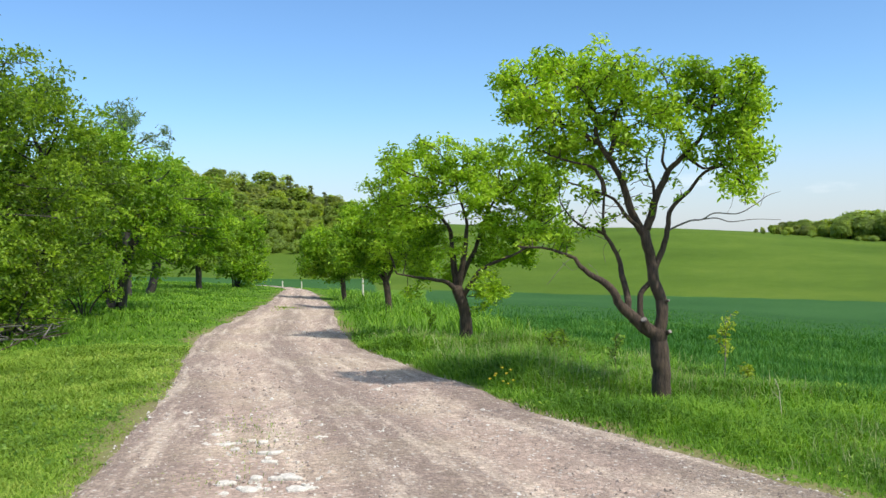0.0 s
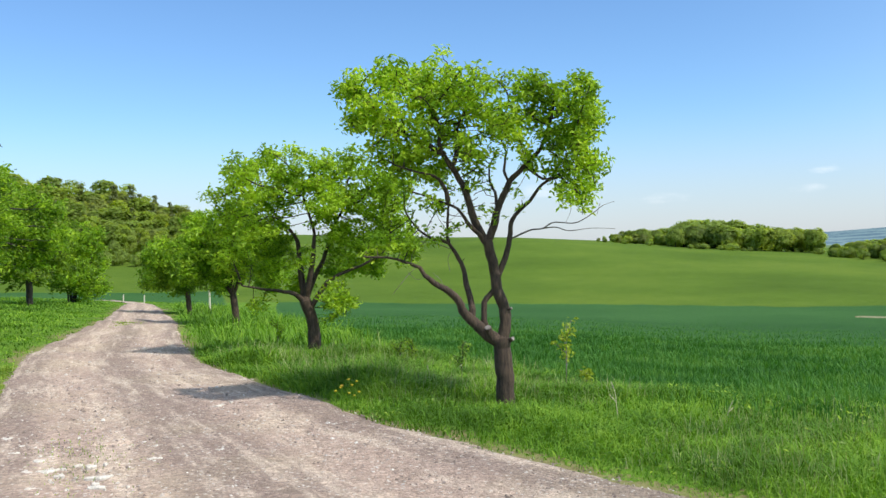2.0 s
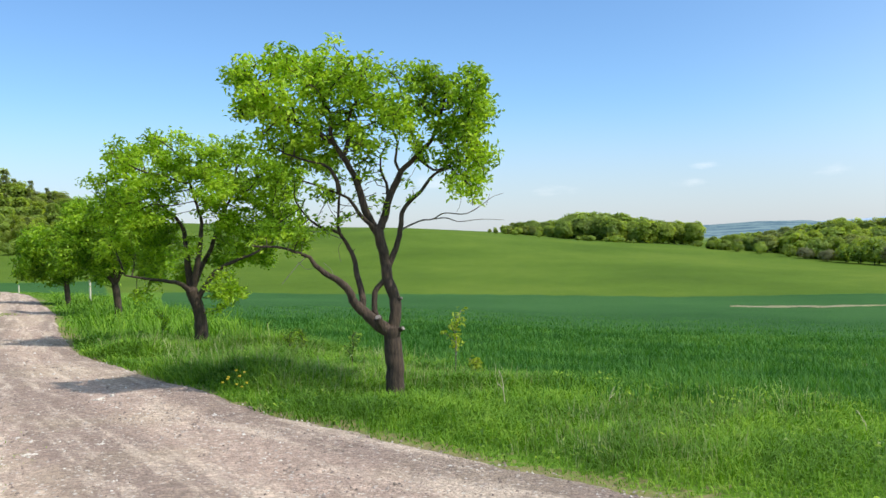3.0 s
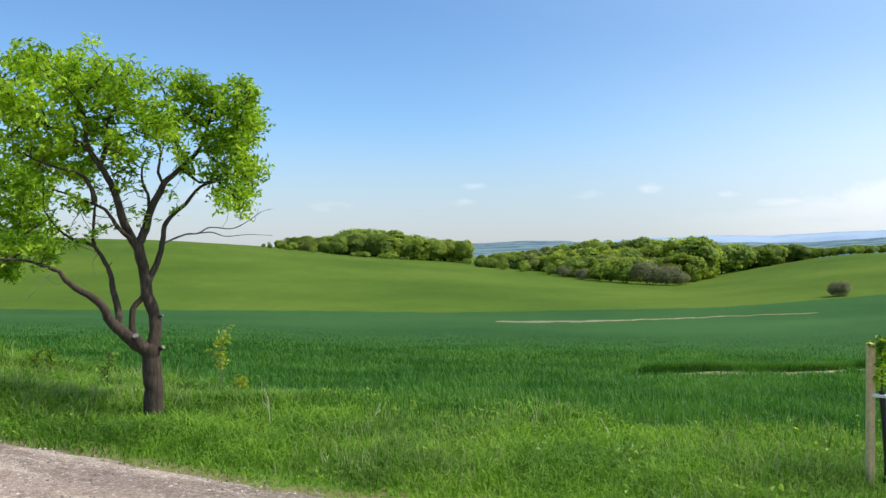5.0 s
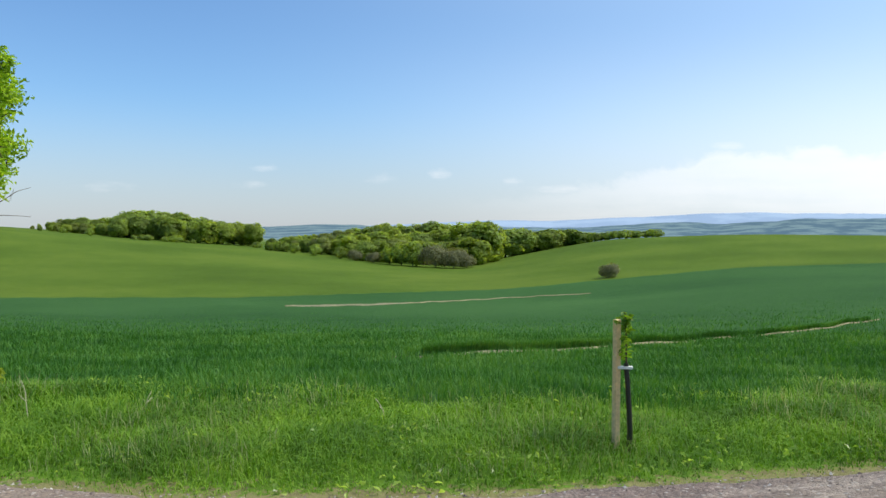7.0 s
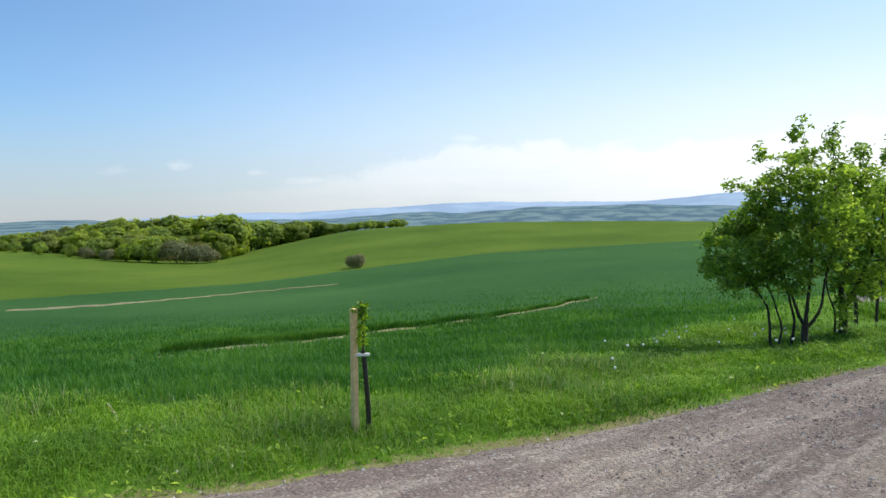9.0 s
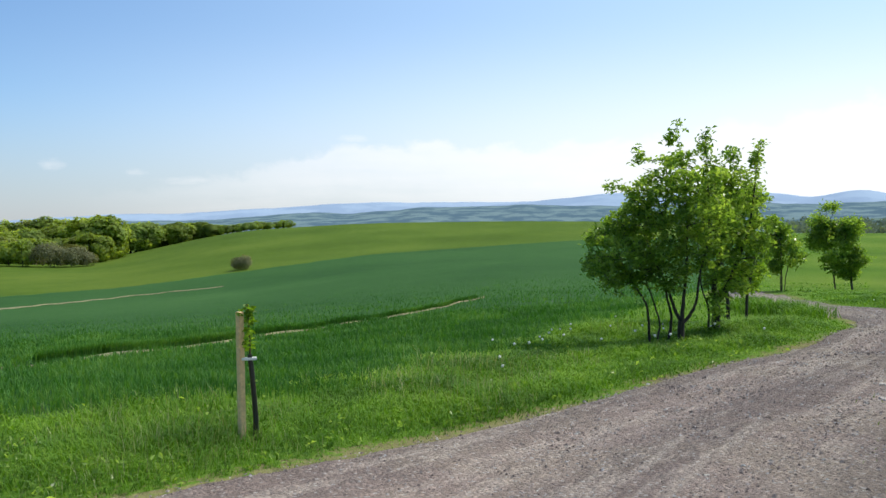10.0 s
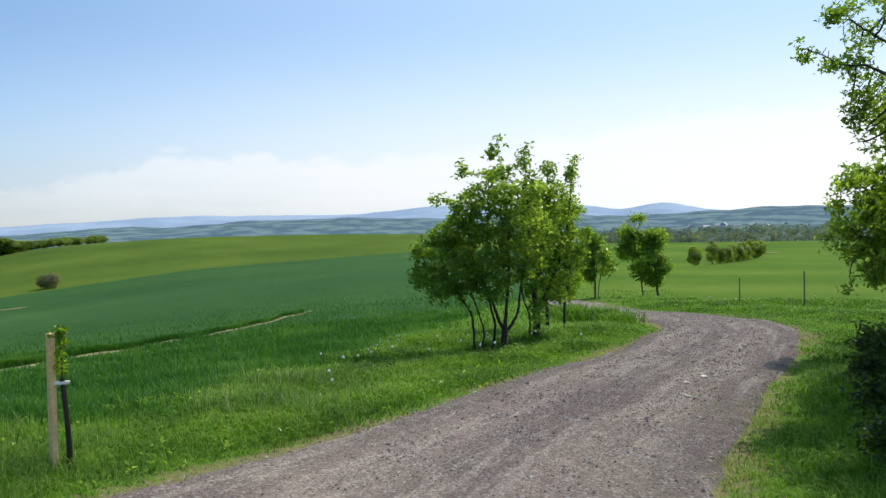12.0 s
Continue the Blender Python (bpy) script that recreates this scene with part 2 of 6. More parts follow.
def make_gravel():
    mat, n, l, bsdf, _ = shader("gravel_track")
    at = place_of(n)
    big = noise_at(n, l, 0.55, 5, 0.6, at)
    mid = noise_at(n, l, 5.0, 6, 0.65, at)
    cells = n.new("ShaderNodeTexVoronoi")
    cells.inputs["Scale"].default_value = 34.0
    l.new(at, cells.inputs["Vector"])
    base = ramp(n, l, mid, (0.25, (0.255, 0.188, 0.152)), (0.55, (0.35, 0.262, 0.214)), (0.85, (0.445, 0.348, 0.288)))
    base = mixed(n, l, step(n, l, big, 0.45, 0.62), base, mixed(n, l, 0.5, base, (0.36, 0.29, 0.21)))
    lane = n.new("ShaderNodeAttribute")
    lane.attribute_name = "across"
    worn = plus(n, l, lane.outputs["Fac"], plus(n, l, plus(n, l, big, -0.5), 0.9, "MULTIPLY"))
    base = mixed(n, l, step(n, l, worn, 0.15, 0.75), mixed(n, l, 1.0, base, (0.82, 0.8, 0.79), "MULTIPLY"), mixed(n, l, 1.0, base, (1.18, 1.16, 1.13), "MULTIPLY"))
    # pale dust lying in long patches along the way
    way = n.new("ShaderNodeAttribute")
    way.attribute_name = "lane"
    drawn = n.new("ShaderNodeMapping")
    drawn.inputs["Scale"].default_value = (2.3, 0.28, 1.0)
    l.new(way.outputs["Vector"], drawn.inputs[0])
    dust = noise_at(n, l, 1.4, 8, 0.74, drawn.outputs[0])
    base = mixed(n, l, plus(n, l, step(n, l, dust, 0.48, 0.6), 0.85, "MULTIPLY"), base, mixed(n, l, 0.52, base, (0.70, 0.57, 0.45)))
    base = mixed(n, l, plus(n, l, step(n, l, dust, 0.47, 0.3), 0.3, "MULTIPLY"), base, mixed(n, l, 1.0, base, (0.72, 0.68, 0.69), "MULTIPLY"))
    grit = n.new("ShaderNodeSeparateColor")
    l.new(cells.outputs["Color"], grit.inputs[0])
    pebble = ramp(n, l, grit.outputs[0], (0.1, (0.66, 0.655, 0.65)), (0.65, (1.0, 1.0, 1.0)), (1.0, (1.45, 1.44, 1.42)))
    base = mixed(n, l, 0.62, base, pebble, "MULTIPLY")
    speck = n.new("ShaderNodeTexVoronoi")
    speck.inputs["Scale"].default_value = 13.0
    l.new(at, speck.inputs["Vector"])
    base = mixed(n, l, plus(n, l, step(n, l, speck.outputs["Distance"], 0.25, 0.13), 0.6, "MULTIPLY"), base, (0.62, 0.56, 0.49))
    l.new(base, bsdf.inputs["Base Color"])
    bsdf.inputs["Roughness"].default_value = 0.93
    bsdf.inputs["Diffuse Roughness"].default_value = 0.85
    tiny = noise_at(n, l, 28.0, 5, 0.7, at)
    rough = plus(n, l, plus(n, l, mid, 0.7, "MULTIPLY"), plus(n, l, plus(n, l, tiny, 0.5, "MULTIPLY"), plus(n, l, cells.outputs["Distance"], -0.35, "MULTIPLY")))
    bump(n, l, bsdf, rough, 1.0, 0.05)
    return mat


M_GRAVEL = make_gravel()


def make_ground():
    """Turf, young wheat, meadow and a paler field, kept apart by the distances stored on the sheet."""
    mat, n, l, bsdf, _ = shader("land")
    at = place_of(n)

    def dist(name):
        a = n.new("ShaderNodeAttribute")
        a.attribute_name = name
        return a.outputs["Fac"]

    wob = plus(n, l, noise_at(n, l, 0.5, 5, 0.6, at), -0.5)
    far_wob = plus(n, l, noise_at(n, l, 0.06, 5, 0.6, at), -0.5)
    n1, n2, n3 = noise_at(n, l, 0.035, 5, 0.6, at), noise_at(n, l, 0.6, 5, 0.65, at), noise_at(n, l, 9.0, 5, 0.7, at)
    fine = plus(n, l, plus(n, l, n2, 0.5, "MULTIPLY"), plus(n, l, n3, 0.5, "MULTIPLY"))
    turf = ramp(n, l, fine, (0.3, (0.06, 0.11, 0.018)), (0.5, (0.10, 0.19, 0.02)), (0.72, (0.16, 0.27, 0.04)))
    wide = plus(n, l, plus(n, l, n1, 0.6, "MULTIPLY"), plus(n, l, fine, 0.4, "MULTIPLY"))
    wheat = ramp(n, l, wide, (0.36, (0.027, 0.080, 0.022)), (0.5, (0.040, 0.104, 0.028)), (0.64, (0.055, 0.128, 0.036)))
    pale = ramp(n, l, wide, (0.36, (0.059, 0.103, 0.013)), (0.5, (0.084, 0.139, 0.017)), (0.64, (0.122, 0.172, 0.025)))
    mead = ramp(n, l, wide, (0.36, (0.06, 0.128, 0.012)), (0.5, (0.088, 0.165, 0.016)), (0.64, (0.135, 0.205, 0.026)))
    dry = ramp(n, l, fine, (0.3, (0.16, 0.13, 0.07)), (0.55, (0.24, 0.23, 0.09)), (0.75, (0.20, 0.30, 0.05)))
    far = ramp(n, l, n1, (0.35, (0.06, 0.10, 0.04)), (0.5, (0.11, 0.17, 0.07)), (0.65, (0.24, 0.25, 0.14)))
    turf = mixed(n, l, step(n, l, plus(n, l, dist("verge"), plus(n, l, plus(n, l, plus(n, l, n3, n2), -1.0), 1.5, "MULTIPLY")), 0.3, 0.1), turf, dry)
    col = mixed(n, l, step(n, l, plus(n, l, dist("wheat"), plus(n, l, wob, 1.6, "MULTIPLY")), -0.3, 0.5), turf, wheat)
    col = mixed(n, l, step(n, l, plus(n, l, dist("pale"), plus(n, l, far_wob, 7.0, "MULTIPLY")), -1.2, 1.2), col, pale)
    col = mixed(n, l, step(n, l, plus(n, l, dist("meadow"), plus(n, l, wob, 2.0, "MULTIPLY")), -0.4, 0.6), col, mead)
    col = mixed(n, l, step(n, l, dist("far"), -40, 40), col, far)
    l.new(col, bsdf.inputs["Base Color"])
    bsdf.inputs["Roughness"].default_value = 0.95
    bsdf.inputs["Specular IOR Level"].default_value = 0.04
    bump(n, l, bsdf, fine, 0.8, 0.12)
    return mat


M_LAND = make_ground()
M_SOIL = plain("bare_soil", (0.205, 0.185, 0.095), 0.95, 0.45, 3.0)


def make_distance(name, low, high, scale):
    """Far woods and fields: a backdrop colour with the blue haze of miles of air painted in."""
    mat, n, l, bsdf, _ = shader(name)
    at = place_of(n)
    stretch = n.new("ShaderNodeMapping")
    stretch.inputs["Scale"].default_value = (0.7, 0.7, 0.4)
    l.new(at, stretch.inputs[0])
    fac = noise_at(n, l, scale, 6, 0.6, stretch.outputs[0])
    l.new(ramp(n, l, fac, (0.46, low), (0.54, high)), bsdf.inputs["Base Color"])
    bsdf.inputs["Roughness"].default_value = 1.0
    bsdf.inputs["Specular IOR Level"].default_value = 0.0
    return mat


# No air is modelled; its blue pallor is put into these hill colours.
M_HAZED_BLUE = make_distance("haze_tinted_blue_hills", (0.28, 0.365, 0.48), (0.33, 0.42, 0.53), 0.004)
M_HAZED_MID = make_distance("haze_tinted_wooded_hills", (0.09, 0.145, 0.18), (0.165, 0.235, 0.245), 0.017)
# Valley leaves and woods carry painted haze: duller and bluer than near ones.
M_HAZED_VALLEY = foliage("haze_tinted_valley_leaves", (0.12, 0.165, 0.165), (0.165, 0.215, 0.20), (0.22, 0.275, 0.235), 0.4, 0.9, 0.05)
M_HAZED_NEAR = make_distance("haze_tinted_valley_woods", (0.075, 0.12, 0.12), (0.14, 0.20, 0.17), 0.03)

# ---------------------------------------------------------------- the lie of the land
REACH = np.array([0, 10, 25, 45, 65, 95, 130, 200, 300, 600, 1500, 4800], float)
SECTION = {   # bearing: heights along it
    -180: (0, 0, .2, .4, .6, 1, 1.5, 3, 5, 8, 10, 10),
    -90: (0, .1, .5, 1.0, 1.5, 2, 3, 5, 9, 18, 20, 20),
    -30: (0, 0, -.05, -.5, -1, -2, -2.5, 0, 6, 14, 20, 20),
    -15: (0, 0, -.15, -.65, -1.2, -2.8, -3.5, -1.5, 5, 14, 20, 20),
    -5: (0, 0, -.45, -1.2, -2.05, -4.2, -4.6, -1.2, 4, 12, 10, 0),
    5: (0, -.05, -.75, -2.0, -3.2, -4.9, -4.6, 0, 4, 8, 0, -10),
    17: (0, -.1, -1.0, -2.4, -3.8, -5.4, -4.0, 2.2, 2.6, 0, -20, -30),
    28: (0, -.15, -1.3, -3.0, -4.3, -5.45, -4.4, -1.5, -1, -4, -20, -30),
    36: (0, -.15, -1.4, -3.1, -4.4, -5.5, -5.0, -3.5, -3, -8, -25, -30),
    44: (0, -.15, -1.4, -3.2, -4.5, -5.7, -5.8, -5.6, -6, -10, -28, -30),
    50: (0, -.15, -1.4, -3.2, -4.5, -5.7, -6.0, -6.4, -7, -12, -28, -30),
    58: (0, -.15, -1.4, -3.0, -4.1, -5.0, -4.1, -.2, -3, -12, -28, -30),
    66: (0, -.15, -1.3, -2.5, -3.1, -3.4, -2.8, 1.2, -4, -14, -28, -30),
    75: (0, -.15, -1.0, -1.9, -2.2, -2.4, -2.0, 1.2, -4, -15, -28, -30),
    85: (0, -.08, -.7, -1.6, -2.0, -2.2, -2.0, .6, -4, -15, -28, -30),
    95: (0, 0, -.5, -1.5, -2.2, -3.2, -4.0, -4.4, -4.4, -14, -28, -30),
    112: (0, 0, -.4, -1.3, -2.1, -3.1, -3.9, -4.3, -4.4, -14, -28, -30),
    140: (0, 0, 0, -.5, -1, -1.5, -2, -2, -2, -5, -10, -10),
    180: (0, 0, .2, .4, .6, 1, 1.5, 3, 5, 8, 10, 10)}
_az = np.arange(-180, 180.5, 1.0)
_s = np.linspace(0, math.log1p(4800 / 5), 220)
_table = np.array([np.interp(_s, np.log1p(REACH / 5), SECTION[a]) for a in sorted(SECTION)])
_table = np.array([np.interp(_az, sorted(SECTION), _table[:, k]) for k in range(len(_s))]).T
_soft = np.exp(-np.linspace(-2, 2, 9) ** 2)
_soft /= _soft.sum()
_table = np.apply_along_axis(lambda v: np.convolve(np.pad(v, 4, mode="edge"), _soft, "valid"), 0, _table)
_soft5 = np.array([.1, .2, .4, .2, .1])
_table = np.apply_along_axis(lambda v: np.convolve(np.pad(v, 2, mode="edge"), _soft5, "valid"), 1, _table)


def height(x, y):
    """Height of the land, for numbers or arrays."""
    x, y = np.asarray(x, float), np.asarray(y, float)
    d, a = np.hypot(x, y), np.degrees(np.arctan2(x, y))
    i = np.clip((a + 180), 0, 359.999)
    j = np.clip(np.log1p(d / 5) / _s[1], 0, len(_s) - 1.001)
    i0, j0 = i.astype(int), j.astype(int)
    u, v = i - i0, j - j0
    z = (_table[i0, j0] * (1 - u) * (1 - v) + _table[i0 + 1, j0] * u * (1 - v) + _table[i0, j0 + 1] * (1 - u) * v + _table[i0 + 1, j0 + 1] * u * v)
    lumps = 0.035 * np.sin(x * 1.7 + 1.3 * np.sin(y * .9)) * np.sin(y * 1.4 + x * .5)
    return z + lumps * np.clip((d - 7) / 6, 0, 1)


def on_land(az, d, lift=0.0):
    x, y = bearing(az, d)
    return Vector((x, y, float(height(x, y)) + lift))


def mesh_of(name, verts, faces, smooth=False):
    """A mesh from arrays; faces all of one size."""
    verts, faces = np.asarray(verts, np.float32), np.asarray(faces, np.int32)
    me = bpy.data.meshes.new(name)
    me.vertices.add(len(verts))
    me.vertices.foreach_set("co", verts.ravel())
    k = faces.shape[1]
    me.loops.add(faces.size)
    me.loops.foreach_set("vertex_index", faces.ravel())
    me.polygons.add(len(faces))
    me.polygons.foreach_set("loop_start", np.arange(0, faces.size, k, dtype=np.int32))
    me.polygons.foreach_set("loop_total", np.full(len(faces), k, np.int32))
    me.polygons.foreach_set("use_smooth", np.full(len(faces), smooth))
    me.update(calc_edges=True)
    return me


def part(name, data, material, parent=None, label=""):
    """One mesh object, from a mesh or a bmesh, under its thing."""
    if isinstance(data, bmesh.types.BMesh):
        me = bpy.data.meshes.new(name)
        data.to_mesh(me)
        data.free()
        data = me
    if not data.materials:
        data.materials.append(material)
    ob = new(name, data)
    if parent:
        ob.parent = parent
    return tagged(ob, label)


def thing(name, at, label, category, group="", turn=0.0):
    ob = new(name)
    ob.matrix_world = Matrix.Translation(at) @ pose(0, 0, 0, 0, 0, turn)
    return tagged(ob, label, category, group)


def spline(points, n):
    """Catmull-Rom through the points, n steps a span."""
    p = np.array(points, float)
    p = np.vstack([2 * p[0] - p[1], p, 2 * p[-1] - p[-2]])
    t = np.linspace(0, 1, n, endpoint=False)[:, None]
    out = []
    for a, b, c, d in zip(p, p[1:], p[2:], p[3:]):
        out.append(0.5 * (2 * b + (c - a) * t + (2 * a - 5 * b + 4 * c - d) * t ** 2 + (3 * b - a - 3 * c + d) * t ** 3))
    return np.vstack(out + [p[-2:-1]])


# the track's two edges, from the far crest round the bend
TRACK = spline([(-12.6, 70, -11.2, 71), (-7.2, 57.5, -5.9, 57.8), (-5.75, 45.6, -4.1, 45.8), (-5.1, 38.5, -3.2, 38.6), (-4.2, 29.2, -2.05, 29.2), (-3.9, 23.6, -1.6, 23.4),
                (-3.52, 15.9, -.8, 15.9), (-2.6, 10, .85, 9.4), (-2.3, 7, 1.9, 7.2), (-2.2, 4.5, 2.8, 5.6), (-2, 1.8, 3.5, 4.6),
                (-1, -.8, 4.3, 3.85), (1.5, -1.35, 5.4, 3.1), (4, -.8, 6.9, 2.1), (6.2, -1.2, 8.3, 1.3), (8, -1.78, 9.8, .5),
                (10.7, -2.68, 12.5, -.7), (13.9, -3.65, 15, -1.5), (16.8, -4.2, 16.9, -1.95), (19.3, -3.75, 18.6, -1.75),
                (21.6, -2.3, 20.6, -.85), (24.6, -1.3, 24, -.1), (28, -.9, 27.7, .6), (33, -.4, 32.8, 1.0)], 14)


def off_track(x, y):
    """Metres outside the track's edge; negative on it."""
    x, y = np.ravel(np.asarray(x, float)), np.ravel(np.asarray(y, float))
    i, j = (x - GRID_X[0]) / .15, (y - GRID_Y[0]) / .15
    out = (i < 0) | (j < 0) | (i > len(GRID_X) - 1.01) | (j > len(GRID_Y) - 1.01)
    i, j = np.clip(i, 0, len(GRID_X) - 1.01), np.clip(j, 0, len(GRID_Y) - 1.01)
    i0, j0 = i.astype(int), j.astype(int)
    u, v = i - i0, j - j0
    d = OFF[i0, j0] * (1 - u) * (1 - v) + OFF[i0 + 1, j0] * u * (1 - v) + OFF[i0, j0 + 1] * (1 - u) * v + OFF[i0 + 1, j0 + 1] * u * v
    return np.where(out, 30.0, d)


def chart_track():
    """Signed distance from the track's edge on a chart of the near land."""
    gx, gy = (g.ravel().astype(np.float32) for g in np.meshgrid(GRID_X, GRID_Y, indexing="ij"))
    lx, ly, rx, ry = TRACK.T.astype(np.float32)
    wx, wy = rx - lx, ry - ly
    w2 = wx * wx + wy * wy
    got = np.empty(len(gx))
    for k in range(0, len(gx), 30000):
        px, py = gx[k:k + 30000, None] - lx, gy[k:k + 30000, None] - ly
        c = (px * wx + py * wy) / w2
        cc = np.clip(c, 0, 1)
        d2 = (px - cc * wx) ** 2 + (py - cc * wy) ** 2
        b = d2.argmin(1)
        row = np.arange(len(b))
        cb, db = c[row, b], np.sqrt(d2[row, b])
        got[k:k + 30000] = np.where((cb > 0) & (cb < 1) & (db < 1.0), -np.minimum(cb, 1 - cb) * np.sqrt(w2)[b], db)
    return got.reshape(len(GRID_X), len(GRID_Y))


GRID_X, GRID_Y = np.arange(-24, 48, .15), np.arange(-12, 84, .15)
OFF = chart_track()


# near and far limits of the young wheat, by bearing
WHEAT_IN = ([-180, -1, 2, 8, 17, 27, 49, 67, 77, 84, 90, 93, 180], [999, 999, 42, 20.5, 13.2, 11.0, 9.0, 9.9, 14.2, 23, 40, 160, 999])
WHEAT_OUT = ([-180, -1, 5, 11, 17, 27, 34, 42, 49, 54, 58, 62, 67, 74, 80, 90, 93, 180], [-99, 100, 101, 97, 96, 92, 90, 98, 106.5, 108, 111, 113, 118, 121, 133, 148, 150, -99])
# bare strips between the drilled blocks, by bearing
NEAR_STRIP = ([44, 46, 48.9, 52.2, 54, 57.6, 59.2, 61, 64, 65.3, 70.3, 73.7, 74.6], [17.2, 17.3, 17.9, 18.8, 19.8, 20.9, 22.1, 23.1, 24.8, 25.5, 30.2, 36, 41])
FAR_STRIP = ([36, 38, 42.3, 45.2, 48, 51, 53.6, 57.5], [71, 72.2, 75.6, 79.4, 83.9, 88.4, 90.4, 92])


def zones(x, y):
    d, a = np.hypot(x, y), np.degrees(np.arctan2(x, y))
    w_in, w_out = np.interp(a, *WHEAT_IN), np.interp(a, *WHEAT_OUT)
    wheat = np.minimum(d - w_in, w_out - d)
    left = np.minimum(np.minimum(d - 92, 128 - d), (-1 - a) * 2)          # the same crop beyond the track's crest
    wheat = np.maximum(wheat, np.where(a < 0, left, -99))
    pale = np.where(a < -1, d - 128, d - w_out)
    pale = np.minimum(pale, np.minimum((93.5 - a) * d / 60, (a + 60)))
    meadow = np.minimum((a - 91.5) * d / 60, np.minimum(off_track(x, y).reshape(x.shape) - 2.6, d - 25))
    near = .7 - np.abs(d - np.interp(a, *NEAR_STRIP)) - np.clip((46 - a) * .5, 0, 99) - np.clip((a - 70.5) * .45, 0, 99)
    away = 1.1 - np.abs(d - np.interp(a, *FAR_STRIP)) - np.clip((38 - a) * .8, 0, 99) - np.clip((a - 46) * .3, 0, 99)
    far = np.minimum(d - 620, 4000)
    return {"wheat": wheat, "pale": pale, "meadow": meadow, "bare": np.maximum(near, away), "far": far, "verge": off_track(x, y).reshape(x.shape)}


def build_ground():
    rings = np.concatenate([[0.4], np.geomspace(0.8, 4800, 250)])
    turns = np.radians(np.concatenate([np.arange(-180, -32, 3.0), np.arange(-32, 118, 0.45), np.arange(118, 180, 3.0)]))
    rr, tt = np.meshgrid(rings, turns, indexing="ij")
    x, y = rr * np.sin(tt), rr * np.cos(tt)
    z = height(x, y) - .09 * np.clip(-off_track(x, y).reshape(x.shape) * 3 - .5, 0, 1)
    n, m = x.shape
    i = np.arange(n - 1)[:, None] * m
    j = np.arange(m)[None, :]
    k = (j + 1) % m
    faces = np.stack([i + j, i + m + j, i + m + k, i + k], -1).reshape(-1, 4)
    verts = np.stack([x, y, z], -1).reshape(-1, 3)
    verts = np.vstack([verts, [[0, 0, 0]]])
    me = mesh_of("ground", verts, faces, True)
    for name, values in zones(verts[:, 0], verts[:, 1]).items():
        me.attributes.new(name, "FLOAT", "POINT").data.foreach_set("value", values.astype(np.float32))
    tagged(part("ground", me, M_LAND), "rolling farmland of turf, young wheat and pale green fields", "ground", kind="structure")


def build_track():
    p = spline(TRACK, 2)
    cols = np.linspace(-0.015, 1.015, 25)
    rows = []
    for k, (lx, ly, rx, ry) in enumerate(p):
        for c in cols:
            wob = 0.0
            if c < 0.02 or c > 0.98:
                ex, ey = (lx, ly) if c < .5 else (rx, ry)
                wob = (0.10 * noise.noise((ex * .8, ey * .8, 3.1)) + 0.07 * noise.noise((ex * 3, ey * 3, 7.7))) / math.hypot(lx - rx, ly - ry)
            x, y = lx + (rx - lx) * (c + wob), ly + (ry - ly) * (c + wob)
            ruts = -0.022 * (math.exp(-((c - .28) / .1) ** 2) + math.exp(-((c - .74) / .1) ** 2))
            edge = 0.012 if 0.0 < c < 1.0 else -0.03
            rows.append((x, y, float(height(x, y)) + 0.012 + edge + ruts + 0.014 * noise.noise((x * 2.2, y * 2.2, 0)) + 0.006 * noise.noise((x * 9, y * 9, 5))))
    m, n = len(cols), len(p)
    i, j = np.arange(n - 1)[:, None] * m, np.arange(m - 1)[None, :]
    faces = np.stack([i + j, i + j + 1, i + m + j + 1, i + m + j], -1).reshape(-1, 4)
    me = mesh_of("road", rows, faces[:, ::-1], True)
    worn = np.exp(-((cols - .28) / .13) ** 2) + np.exp(-((cols - .74) / .13) ** 2)
    me.attributes.new("across", "FLOAT", "POINT").data.foreach_set("value", np.tile(worn, n).astype(np.float32))
    run = np.concatenate([[0], np.cumsum(np.hypot(*np.diff((p[:, :2] + p[:, 2:]) / 2, axis=0).T))])
    lane = np.zeros((n, m, 3), np.float32)
    lane[..., 0], lane[..., 1] = cols[None] * 3.2, run[:, None]
    me.attributes.new("lane", "FLOAT_VECTOR", "POINT").data.foreach_set("vector", lane.reshape(-1))
    tagged(part("road", me, M_GRAVEL), "pale stony gravel farm track with worn ragged edges", "road", kind="structure")


def bare_strip(az0, az1, at, half, label):
    """A bare strip between two drilled blocks of the crop."""
    az = np.linspace(az0, az1, 700)
    mid = np.interp(az, *at)
    wide = np.interp(az, *half) * np.clip(np.minimum(az - az0, az1 - az) / 1.2, 0.02, 1)
    rows = []
    for q, seed in ((-1, 3.0), (-.3, 5.0), (.3, 6.0), (1, 4.0)):
        d = mid + wide * np.array([q * (1 + .55 * noise.noise((a * m * .03, seed, 0)) + .3 * noise.noise((a * m * .11, seed, 1))) for a, m in zip(az, mid)])
        x, y = d * np.sin(np.radians(az)), d * np.cos(np.radians(az))
        rows.append(np.stack([x, y, height(x, y) + (.02 if abs(q) < 1 else -.06) + .0009 * d], 1))
    m = len(az)
    i, j = np.arange(3)[:, None] * m, np.arange(m - 1)[None]
    f = np.stack([i + j, i + m + j, i + m + j + 1, i + j + 1], -1).reshape(-1, 4)
    tagged(part("soil_strip", mesh_of("soil_strip", np.concatenate(rows), f, True), M_SOIL), label, "soil", kind="structure")


